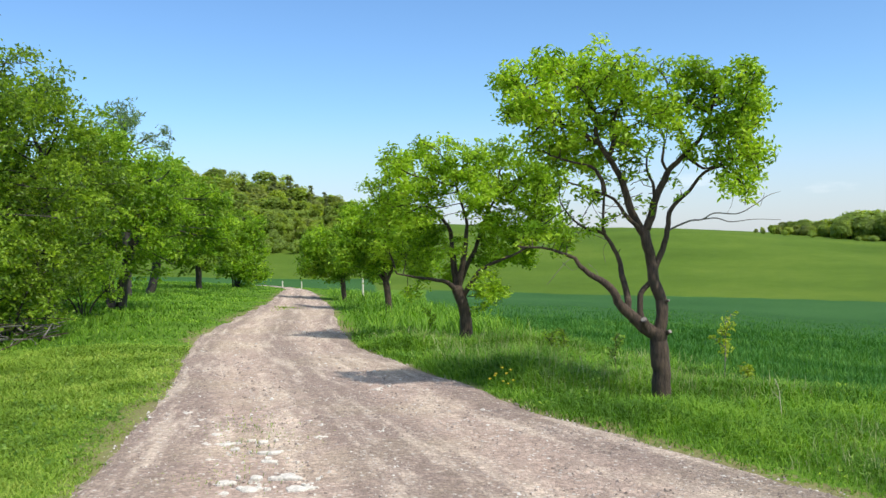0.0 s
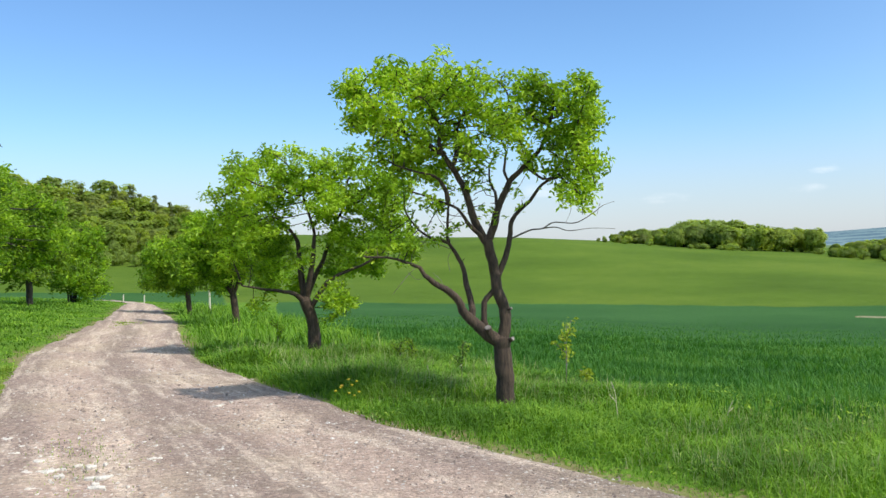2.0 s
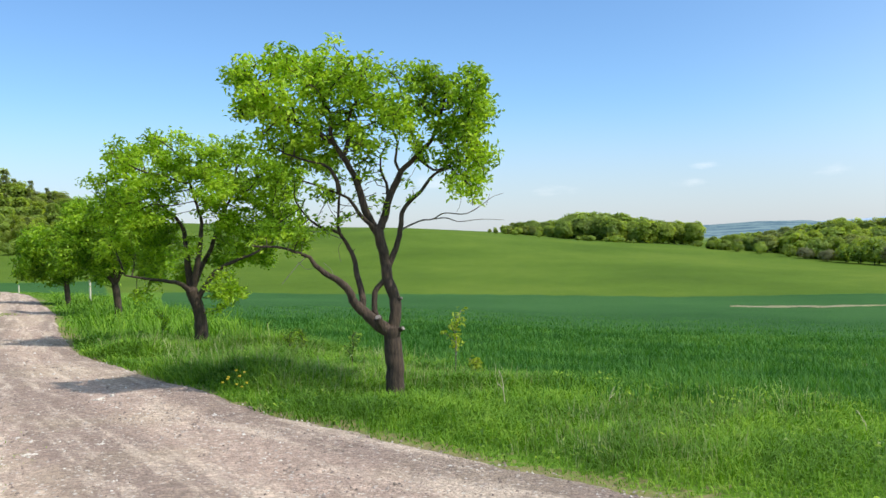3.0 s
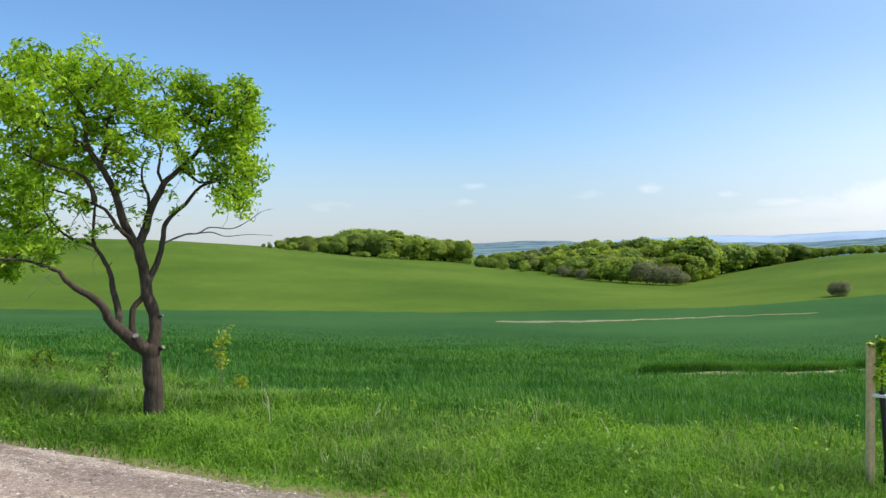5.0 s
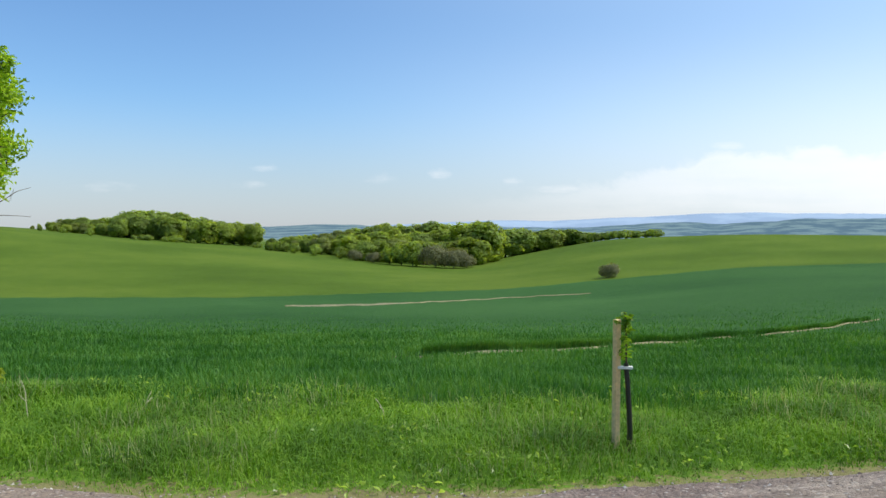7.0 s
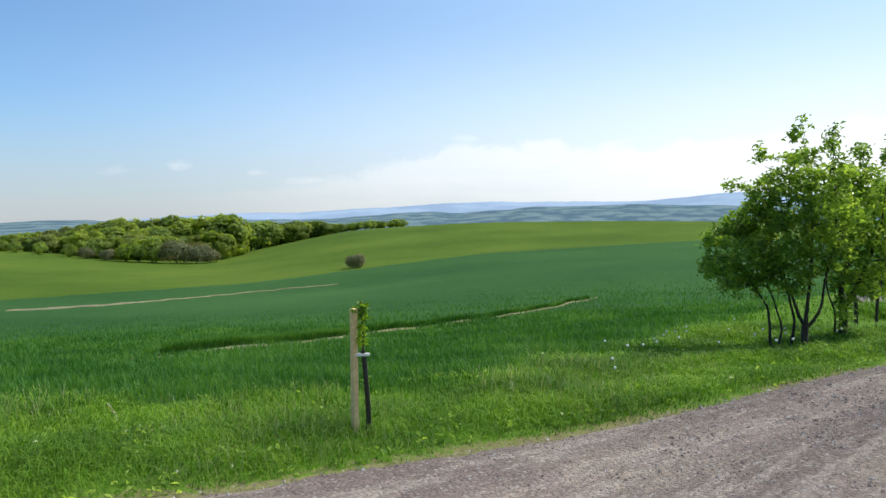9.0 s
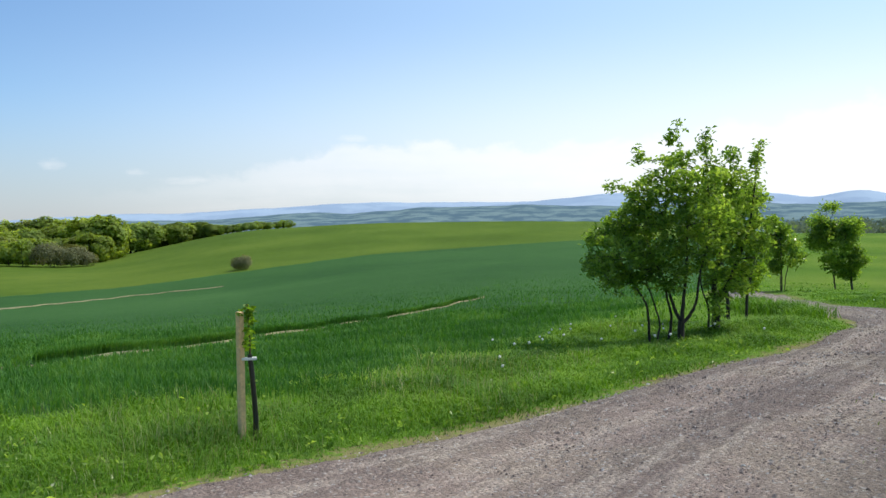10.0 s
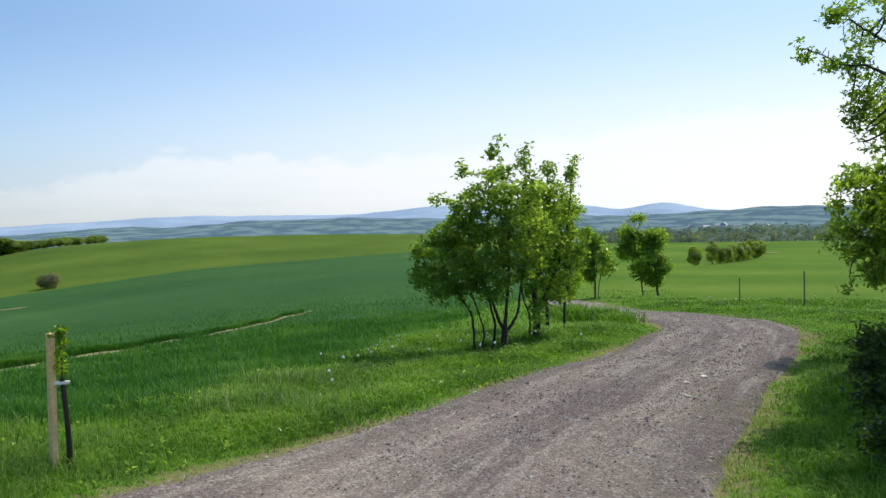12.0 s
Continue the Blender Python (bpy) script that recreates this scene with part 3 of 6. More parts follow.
build_ground()
build_track()
bare_strip(44.5, 74, NEAR_STRIP, ([44, 50, 54, 60, 66, 74], [.42, .42, .17, .10, .06, .045]), "narrow strip of bare soil through the wheat")
bare_strip(37.6, 57.2, FAR_STRIP, ([37, 44.5, 45.6, 50, 53.4, 53.9, 54.3, 56, 58], [1.1, 1.0, .2, .16, .12, .01, .2, .2, .15]), "strip of bare soil near the far edge of the wheat")
bare_strip(101.5, 103.2, ([101, 103.5], [166, 180]), ([101, 103.5], [3.2, 2.6]), "pale farm lane across the far meadow")

# ---------------------------------------------------------------- trees


def tubes(nodes, parents, radii, sides=6):
    """Tapered tubes along a branching skeleton."""
    nodes, parents = np.asarray(nodes), np.asarray(parents)
    way = nodes - nodes[np.maximum(parents, 0)]
    way[parents < 0] = (0, 0, 1)
    way /= np.linalg.norm(way, axis=1)[:, None] + 1e-9
    side = np.cross(way, np.where(np.abs(way[:, 2:]) < .9, [[0, 0, 1.0]], [[1.0, 0, 0]]))
    side /= np.linalg.norm(side, axis=1)[:, None] + 1e-9
    up = np.cross(side, way)
    ang = np.linspace(0, 2 * math.pi, sides, endpoint=False)
    ring = side[:, None] * np.cos(ang)[None, :, None] + up[:, None] * np.sin(ang)[None, :, None]
    kids = np.flatnonzero(parents >= 0)
    # each piece has its own foot ring, turned as the piece is
    foot = nodes[parents[kids]][:, None] + ring[kids] * np.minimum(radii[parents[kids]], radii[kids] * 1.2)[:, None, None]
    # the thickest piece at a joint goes on from the ring below without a step
    heir = {}
    for k, c in enumerate(kids):
        if radii[c] >= radii[heir.get(parents[c], (0, c))[1]]:
            heir[parents[c]] = (k, c)
    for p, (k, c) in heir.items():
        if way[p] @ way[c] > .5:
            turned = ring[p] @ ring[c][0]
            foot[k] = nodes[p] + np.roll(ring[p], -int(turned.argmax()), axis=0) * radii[p]
    tip = nodes[kids][:, None] + ring[kids] * radii[kids][:, None, None]
    verts = np.concatenate([foot.reshape(-1, 3), tip.reshape(-1, 3)])
    b = np.arange(len(kids))[:, None] * sides
    a = np.arange(sides)[None, :]
    c = (a + 1) % sides
    off = len(kids) * sides
    faces = np.stack([b + a, b + c, off + b + c, off + b + a], -1).reshape(-1, 4)
    return verts, faces


def pole(points, radii, sides=6):
    """One tapered tube along a line, its rings shared."""
    p = np.asarray(points, float)
    way = np.gradient(p, axis=0)
    way /= np.linalg.norm(way, axis=1)[:, None] + 1e-9
    ref = np.array([0, 0, 1.0]) if abs(way[:, 2]).mean() < .8 else np.array([1.0, 0, 0])
    side = np.cross(way, ref)
    side /= np.linalg.norm(side, axis=1)[:, None] + 1e-9
    up = np.cross(side, way)
    ang = np.linspace(0, 2 * math.pi, sides, endpoint=False)
    ring = p[:, None] + (side[:, None] * np.cos(ang)[None, :, None] + up[:, None] * np.sin(ang)[None, :, None]) * np.asarray(radii)[:, None, None]
    n = len(p)
    b, a = np.arange(n - 1)[:, None] * sides, np.arange(sides)[None, :]
    c = (a + 1) % sides
    return ring.reshape(-1, 3), np.stack([b + a, b + c, b + sides + c, b + sides + a], -1).reshape(-1, 4)


def grow(rng, limbs, blobs, count, reach=0.9, kill=0.17, stride=0.085, rounds=90, droop=0.0):
    """A skeleton: the given limbs, then twigs that grow towards points strewn through the crown."""
    nodes, parents = [], []
    for limb in limbs:
        pts = spline(limb, 8)
        length = np.linalg.norm(np.diff(pts, axis=0), axis=1).sum()
        pts = pts[np.unique(np.linspace(0, len(pts) - 1, max(3, int(length / stride))).astype(int))]
        if nodes:
            near = int(np.argmin(np.linalg.norm(np.array(nodes) - pts[0], axis=1)))
        else:
            nodes.append(pts[0]), parents.append(-1)
            near = 0
        for p in pts[1:]:
            nodes.append(p + rng.normal(0, stride * .045, 3)), parents.append(near)
            near = len(nodes) - 1
    weight = np.array([b[3] ** 3 * (b[4] if len(b) > 4 else 1) for b in blobs])
    pick = rng.choice(len(blobs), count, p=weight / weight.sum())
    ball = rng.normal(size=(count, 3))
    ball *= (rng.random(count) ** (1 / 2.4) / np.linalg.norm(ball, axis=1))[:, None]
    bl = np.array([b[:4] for b in blobs])
    goals = bl[pick, :3] + ball * bl[pick, 3:4] * (1, 1.15, 1)
    nodes = np.array(nodes)
    best = np.full(count, 1e9)
    who = np.zeros(count, int)
    alive = np.ones(count, bool)
    fresh = np.arange(len(nodes))
    for _ in range(rounds):
        d = np.linalg.norm(goals[:, None] - nodes[fresh][None], axis=2)
        m = d.argmin(1)
        dm = d[np.arange(count), m]
        better = dm < best
        best[better], who[better] = dm[better], fresh[m[better]]
        alive &= best > kill
        act = alive & (best < (reach if _ > 4 else reach * 2))
        if not act.any():
            break
        pull = np.zeros((len(nodes), 3))
        v = goals[act] - nodes[who[act]]
        np.add.at(pull, who[act], v / np.linalg.norm(v, axis=1)[:, None])
        src = np.flatnonzero(np.abs(pull).sum(1) > 1e-6)
        way = pull[src] + rng.normal(0, .18, (len(src), 3)) - (0, 0, droop)
        way /= np.linalg.norm(way, axis=1)[:, None]
        fresh = np.arange(len(nodes), len(nodes) + len(src))
        nodes = np.vstack([nodes, nodes[src] + way * stride])
        parents += src.tolist()
        if len(nodes) > 14000:
            break
    return nodes, np.array(parents), goals


def thickness(parents, trunk, twig=0.004, power=1.75):
    r = np.zeros(len(parents))
    has = np.zeros(len(parents), bool)
    has[parents[parents >= 0]] = True
    r[~has] = twig ** power
    for k in range(len(parents) - 1, 0, -1):
        r[parents[k]] += r[k]
    r = r ** (1 / power)
    top = r[0]
    # widen thick wood to the trunk's size and leave the twigs thin
    return twig + (r - twig) * (trunk - twig) / (top - twig)


def leaves(rng, at, long, wide, per, spread, up=0.25, fold=0.35):
    """Folded leaves, four corners each, strewn round the given points."""
    n = len(at) * per
    c = np.repeat(at, per, axis=0) + rng.normal(0, spread, (n, 3)) * (1, 1, .6)
    face = rng.normal(size=(n, 3)) * .75 + (0, 0, 1.0)          # blades spread flat to the light, roughly
    face /= np.linalg.norm(face, axis=1)[:, None]
    way = np.cross(face, rng.normal(size=(n, 3)))
    way /= np.linalg.norm(way, axis=1)[:, None]
    side = np.cross(way, face)
    side /= np.linalg.norm(side, axis=1)[:, None] + 1e-9
    nrm = np.cross(side, way)
    size = rng.uniform(.65, 1.25, (n, 1))
    a, t = c - way * long * size * .5, c + way * long * size * .5
    lift = nrm * wide * size * fold
    lft, rgt = c + side * wide * size * .5 + lift, c - side * wide * size * .5 + lift
    verts = np.stack([a, lft, t, rgt], 1).reshape(-1, 3)
    k = np.arange(n)[:, None] * 4
    faces = np.concatenate([k + [0, 1, 2], k + [0, 2, 3]], 0)
    return verts, faces


def limb_nodes(limbs, stride):
    """How many nodes each limb takes up in the skeleton."""
    out = []
    for k, limb in enumerate(limbs):
        pts = spline(limb, 8)
        length = np.linalg.norm(np.diff(pts, axis=0), axis=1).sum()
        out.append(len(np.unique(np.linspace(0, len(pts) - 1, max(3, int(length / stride))).astype(int))) - (k > 0))
    return out


def build_tree(name, at, label, limbs, blobs, leaf, wood=None, turn=0.0, trunk=0.1, count=500, per=9, size=(0.07, 0.035), spread=0.07,
               seed=1, dead=(), kill=0.17, stride=0.085, category="tree", group="", sides=5, share=1.0, reach=0.9, twig=0.004, fill=0.8, girth=(), gaps=-.9, gap_size=7.0, bare=()):
    rng = np.random.default_rng(seed)
    ob = thing(name, at, label, category, group, turn)
    nodes, parents, goals = grow(rng, limbs, blobs, count, kill=kill, stride=stride, reach=reach)
    radii = thickness(parents, trunk, twig)
    start = 0
    knots = 1 + .03 * np.clip(rng.normal(0, 1, len(radii)), -1.5, 1.5)
    for (r0, r1), n in zip(girth, limb_nodes(limbs, stride)):
        radii[start:start + n] = (r1 + (r0 - r1) * np.linspace(1, 0, n) ** 1.35) * knots[start:start + n]
        start += n
    part("trunk", mesh_of("trunk", *tubes(nodes, parents, radii, sides), True), wood or M_BARK, ob)
    for limb in dead:
        p = spline(limb, 6)
        part("dead_branch", mesh_of("dead_branch", *pole(p, np.linspace(min(.013, .011 * math.dist(limb[0], limb[-1])), .0025, len(p)), 6), True), M_BARK_DEAD, ob, "bare grey dead branch")
    has = np.zeros(len(parents), bool)
    has[parents[parents >= 0]] = True
    thin = np.flatnonzero((radii < twig * 2.6) & (np.arange(len(nodes)) > len(limbs) * 6))
    spots = nodes[thin]
    spots = np.vstack([spots[rng.random(len(spots)) < share], goals[rng.random(len(goals)) < fill]])
    s = gap_size
    wave = np.sin(spots[:, 0] * s + 1.9 * np.sin(spots[:, 1] * s * .8 + seed)) + np.sin(spots[:, 1] * s * 1.1 + 1.7 * np.sin(spots[:, 2] * s * .9)) + np.sin(spots[:, 2] * s * 1.7 + 2.1 * np.sin(spots[:, 0] * s * .7 + 2))
    spots = spots[wave + rng.normal(0, .35, len(wave)) > gaps]
    for x, y, z, r in bare:
        spots = spots[(np.linalg.norm(spots - (x, y, z), axis=1) > r) | (rng.random(len(spots)) < .13)]
    part("crown", mesh_of("crown", *leaves(rng, spots, *size, per, spread)), leaf, ob)
    return ob


# the first roadside plum: a short stout trunk, two old limbs and an open crown
STOUT = [(.01, 0, -.1), (.01, 0, .3), (-.01, 0, .57), (-.01, 0, .72)]
LEADER = [(0, 0, .69), (.03, .01, .86), (.02, .02, 1.04), (-.03, .02, 1.18), (-.06, .03, 1.33), (-.08, .03, 1.47), (-.12, .02, 1.65), (-.14, .02, 1.75)]
FORK_LEFT = [(-.15, .02, 1.72), (-.27, 0, 1.96), (-.32, -.04, 2.15), (-.38, -.1, 2.32), (-.47, -.15, 2.48), (-.56, -.2, 2.61), (-.6, -.22, 2.74), (-.59, -.25, 2.88), (-.66, -.25, 3.03), (-.77, -.25, 3.21)]
FORK_RIGHT = [(-.13, .02, 1.74), (-.07, .05, 1.88), (-.03, .08, 2.05), (.05, .12, 2.22), (.12, .15, 2.36), (.22, .18, 2.46), (.34, .2, 2.58), (.45, .22, 2.7), (.51, .22, 2.84), (.57, .2, 3.04), (.6, .2, 3.21)]
GREY_LIMB = [(-.05, .03, 1.34), (.02, .06, 1.5), (.07, .08, 1.65), (.1, .1, 1.79), (.11, .12, 1.91), (.16, .14, 2.0), (.25, .16, 2.08), (.33, .18, 2.16), (.4, .2, 2.26), (.48, .2, 2.34), (.59, .2, 2.38), (.76, .2, 2.43), (.87, .18, 2.57)]
LOW_LIMB = [(-.01, 0, .68), (-.13, -.02, .74), (-.24, -.04, .85), (-.32, -.06, .93), (-.4, -.08, 1.01), (-.45, -.1, 1.13), (-.54, -.13, 1.23), (-.66, -.16, 1.3), (-.77, -.2, 1.39), (-.83, -.22, 1.48), (-.95, -.25, 1.53), (-1.12, -.28, 1.59), (-1.39, -.3, 1.6)]
RISING_LIMB = [(-.32, -.06, .93), (-.31, -.02, 1.04), (-.34, .04, 1.18), (-.38, .1, 1.33), (-.39, .14, 1.44), (-.45, .18, 1.57), (-.5, .22, 1.65), (-.56, .26, 1.75), (-.56, .28, 1.92), (-.55, .3, 2.09), (-.53, .3, 2.21)]
LOOP_LIMB = [(-.14, -.03, .76), (-.19, -.02, .92), (-.18, .0, 1.1), (-.12, .02, 1.18), (-.06, .03, 1.26)]
SIDE_LIMBS = [[(-.15, .02, 1.74), (-.24, -.04, 1.82), (-.34, -.1, 1.93), (-.42, -.15, 2.06), (-.53, -.2, 2.12), (-.67, -.25, 2.17), (-.88, -.3, 2.25)],
              [(-.47, -.15, 2.49), (-.42, -.1, 2.7), (-.42, -.05, 2.88), (-.37, 0, 3.02), (-.28, .1, 3.19)],
              [(-.52, -.2, 2.12), (-.55, -.22, 2.27), (-.64, -.25, 2.39), (-.84, -.3, 2.45), (-1.05, -.3, 2.52)],
              [(-.56, -.2, 2.6), (-.75, -.22, 2.75), (-.9, -.22, 2.81), (-1.07, -.2, 2.96), (-1.25, -.2, 3.11), (-1.39, -.2, 3.27)]]
SMALL_LIMBS = [[(.11, .15, 2.34), (.06, .2, 2.44), (.06, .25, 2.55), (.08, .3, 2.69), (.03, .35, 2.83), (.06, .4, 3.06)],
               [(.28, .19, 2.52), (.38, .1, 2.42), (.48, .05, 2.36), (.62, 0, 2.41), (.76, -.05, 2.52)],
               [(-.03, .08, 2.07), (-.04, .2, 2.23), (-.1, .3, 2.37), (-.09, .38, 2.55), (-.03, .42, 2.66)],
               [(-.56, .26, 1.75), (-.71, .28, 1.77), (-.82, .3, 1.83), (-.92, .3, 1.93), (-1.0, .3, 2.05)]]
TREE_ONE = [STOUT, LEADER, FORK_LEFT, FORK_RIGHT, GREY_LIMB, LOW_LIMB, RISING_LIMB, LOOP_LIMB] + SIDE_LIMBS + SMALL_LIMBS
GIRTH_ONE = [(.099, .090), (.064, .052), (.044, .014), (.046, .014), (.033, .012), (.074, .010), (.037, .012), (.033, .028)] + [(.026, .008)] * 4 + [(.018, .007)] * 4
TOP_ONE = [(-1.45, 3.36, .19), (-1.03, 3.43, .22), (-.77, 3.49, .18), (-.51, 3.42, .25), (-.16, 3.37, .23), (.08, 3.43, .16), (.35, 3.36, .21), (.63, 3.27, .22), (.89, 3.21, .19), (1.0, 2.97, .18),
           (.79, 2.92, .26), (1.07, 2.62, .15), (.92, 2.46, .21), (.73, 2.72, .26), (-1.31, 3.06, .22), (-.98, 3.1, .25), (-.69, 3.18, .25), (-1.46, 3.0, .1), (.35, 3.11, .18), (-.22, 3.01, .25), (.06, 3.0, .22)]
LOW_ONE = [(.64, 2.15, .12), (.88, 2.17, .16), (.87, 1.99, .07), (-1.19, 2.76, .21), (-.87, 2.78, .25), (-.99, 2.56, .21), (-.54, 2.91, .22), (-.29, 2.67, .19), (.14, 2.82, .14), (-.7, 2.51, .21),
           (-.29, 2.44, .19), (-.17, 2.11, .14), (.35, 2.65, .15), (.62, 2.57, .19), (-1.0, 1.64, .2), (-.86, 1.66, .09), (-1.3, 1.74, .15)]


def clumps(rng, rows, deep, grow_by=1.08):
    """Leafy clumps of a crown, each set at some depth; small ones get their share of twigs."""
    out = []
    for u, z, q in rows:
        for _ in range(2 if q > .17 else 1):
            out.append((u + rng.normal(0, .03), rng.uniform(-deep, deep), z + rng.normal(0, .03), q * grow_by, float(np.clip((.22 / q) ** 2, .8, 18))))
    return out


TWIGGY = [(-.75, .2, 2.0, .34), (-.3, .1, 2.1, .28), (.2, .2, 2.2, .24), (-.5, .2, 1.75, .25)]
rng = np.random.default_rng(2)
CROWN_ONE = clumps(rng, [(u, z - .03, q) for u, z, q in TOP_ONE], .5, 1.0) + clumps(rng, LOW_ONE, .4, .95) + [(*b, .3) for b in TWIGGY]
DEAD_ONE = [[(.09, .1, 1.74), (.22, .1, 1.8), (.33, .1, 1.84), (.44, .1, 1.85), (.56, .1, 1.91), (.78, .08, 1.9), (.95, .05, 1.99), (1.06, .05, 2.07), (1.18, .05, 2.11)], [(.44, .1, 1.85), (.58, .14, 1.86), (.72, .15, 1.82), (.94, .12, 1.84), (1.19, .1, 1.83)],
            [(.95, .05, 1.99), (1.0, .1, 1.98), (1.04, .1, 2.1)], [(.68, .1, 1.91), (.72, .1, 1.98), (.74, .1, 2.06)], [(-.95, .3, 1.95), (-1.0, .42, 2.1), (-.93, .45, 2.3)], [(-.56, .28, 1.85), (-.66, .3, 2.0), (-.7, .3, 2.2)],
            [(-.5, .22, 1.65), (-.7, .2, 1.72), (-.98, .25, 1.76)], [(-.79, .3, 1.8), (-1.0, .3, 1.78), (-1.18, .3, 1.85)], [(-.56, .28, 1.95), (-.46, .3, 2.02), (-.38, .3, 2.12)],
            [(-.86, -.22, 1.49), (-.95, -.3, 1.4), (-1.1, -.3, 1.22)], [(-.77, -.2, 1.39), (-.86, -.2, 1.36), (-.95, -.25, 1.44)], [(.05, .12, 2.24), (.2, .3, 2.3), (.28, .3, 2.42)], [(-.5, .22, 1.66), (-.56, .2, 1.56), (-.54, .2, 1.42)], [(-.6, -.14, 1.26), (-.62, -.1, 1.34), (-.7, -.1, 1.42)]]
plum = build_tree("plum_tree", on_land(16.1, 9.35), "roadside plum tree with stout forked trunk and bright leaves", TREE_ONE, CROWN_ONE, M_PLUM,
                  turn=-16.1, trunk=.105, count=2900, per=10, size=(.068, .031), spread=.048, fill=.45, bare=TWIGGY, gaps=-.85, gap_size=8.5, girth=GIRTH_ONE, seed=3, dead=DEAD_ONE, group="roadside plum trees", sides=9, kill=.10, stride=.06)


def stub(parent, foot, way, long, wide, label):
    """A sawn-off limb with a pale cut face."""
    turn = Vector(way).to_track_quat("Z", "Y").to_matrix().to_4x4()
    m = Matrix.Translation(foot) @ turn
    bm = bmesh.new()
    bmesh.ops.create_cone(bm, cap_ends=True, segments=12, radius1=wide, radius2=wide * .86, depth=long, matrix=m @ Matrix.Translation((0, 0, long / 2)))
    for v in bm.verts:
        v.co += Vector((noise.noise(v.co * 19), noise.noise(v.co * 19 + Vector((5, 0, 0))), noise.noise(v.co * 19 + Vector((0, 5, 0))))) * wide * .25
    ob = part("stub", bm, M_BARK, parent)
    bm = bmesh.new()
    bmesh.ops.create_cone(bm, cap_ends=True, segments=12, radius1=wide * .8, radius2=wide * .74, depth=.012, matrix=m @ Matrix.Translation((0, 0, long + .004)))
    part("cut_face", bm, M_BARK_DEAD, ob, label)


stub(plum, (-.12, -.05, .74), (-.25, -.5, .8), .13, .042, "pale weathered saw cut")
stub(plum, (.06, -.03, .70), (.55, -.5, .35), .055, .026, "pale weathered saw cut")
stub(plum, (.055, -.01, 1.02), (.7, -.5, .3), .045, .016, "pale weathered saw cut")

TREE_TWO = [[(-.09, 0, -.1), (-.06, 0, .2), (-.05, 0, .44), (-.1, 0, .74), (-.2, 0, 1.03)], [(-.17, 0, .95), (-.35, -.1, 1.15), (-.6, -.15, 1.21), (-.95, -.2, 1.27), (-1.27, -.2, 1.33)],
            [(-.2, 0, 1.03), (-.25, .05, 1.45), (-.28, .1, 1.76), (-.31, .15, 2.06), (-.43, .2, 2.27), (-.63, .2, 2.47), (-.87, .2, 2.83)], [(-.2, 0, 1.03), (-.08, -.15, 1.55), (-.03, -.2, 1.91), (-.01, -.25, 2.21), (-.1, -.3, 2.56), (-.21, -.3, 2.97)],
            [(-.19, 0, 1.05), (-.02, .15, 1.45), (.14, .2, 1.75), (.28, .25, 2.15), (.4, .3, 2.43), (.64, .3, 2.85)], [(-.13, 0, .85), (.21, -.15, 1.35), (.57, -.2, 1.54), (.93, -.25, 1.69), (1.29, -.25, 1.93)]]
TOP_TWO = [(-.86, 3.56, .29), (-.41, 3.45, .37), (-1.23, 3.28, .33), (.19, 3.24, .39), (.7, 3.36, .35), (1.1, 3.1, .37), (1.4, 2.89, .37), (-1.54, 2.77, .29), (-1.02, 2.9, .43), (-.42, 2.97, .43), (.19, 2.76, .39), (.79, 2.75, .43), (1.29, 2.44, .39)]
LOW_TWO = [(-1.23, 2.3, .35), (-1.61, 2.39, .27), (-.73, 2.37, .35), (.48, 2.15, .33), (1.09, 2.04, .37), (1.58, 2.18, .27), (-.84, 1.77, .33), (-1.34, 1.78, .35), (-.24, 1.71, .22), (.57, 1.64, .38), (-.85, 1.26, .24), (-1.04, .96, .18), (.31, 1.04, .27), (.51, .87, .22), (1.08, 1.63, .29), (-.34, 1.36, .2)]
build_tree("plum_tree", on_land(4.5, 16.0), "spreading plum tree in full leaf on the grass verge", TREE_TWO, clumps(rng, TOP_TWO, .8, 1.0) + clumps(rng, LOW_TWO, .75, 1.0), M_PLUM,
           turn=-4.5, trunk=.125, count=2500, per=14, size=(.088, .041), spread=.068, fill=.4, gaps=-.8, gap_size=6.0, girth=[(.135, .105), (.055, .015), (.07, .018), (.06, .018), (.058, .018), (.05, .015)], seed=5, group="roadside plum trees", kill=.14, stride=.085)
TREE_THREE = [[(0, 0, -.1), (-.05, 0, .6), (-.1, 0, .95)], [(-.1, 0, .95), (-.5, .1, 1.6), (-.7, .2, 2.3)], [(-.1, 0, .95), (.2, 0, 1.6), (.4, .2, 2.3)], [(-.1, 0, .95), (-.1, -.3, 1.8), (0, -.4, 2.6)]]
CROWN_THREE = [(-.7, 0, 2.6, .6), (.1, .2, 2.9, .6), (.6, 0, 2.2, .6), (-.9, 0, 1.7, .5), (.9, .1, 1.5, .5), (-.1, -.6, 2.1, .6), (-.2, .7, 2.0, .6), (-.2, 0, 1.4, .45, .5)]
build_tree("plum_tree", on_land(-.4, 27.5), "dense plum tree beside the gravel track", TREE_THREE, [(x * 1.25, y, z * 1.1, r * 1.15) for x, y, z, r, *_ in CROWN_THREE], M_PLUM_DEEP,
           trunk=.11, count=1400, per=13, size=(.13, .065), spread=.12, seed=7, group="roadside plum trees", kill=.2, stride=.12)
build_tree("plum_tree", on_land(-3.2, 37.5), "low bushy plum tree beside the gravel track", TREE_THREE, [(x * 1.45, y, z * .98 - .15, r * 1.25) for x, y, z, r, *_ in CROWN_THREE], M_PLUM_DEEP,
           trunk=.11, count=1500, per=13, size=(.15, .075), spread=.14, seed=8, group="roadside plum trees", kill=.2, stride=.12)


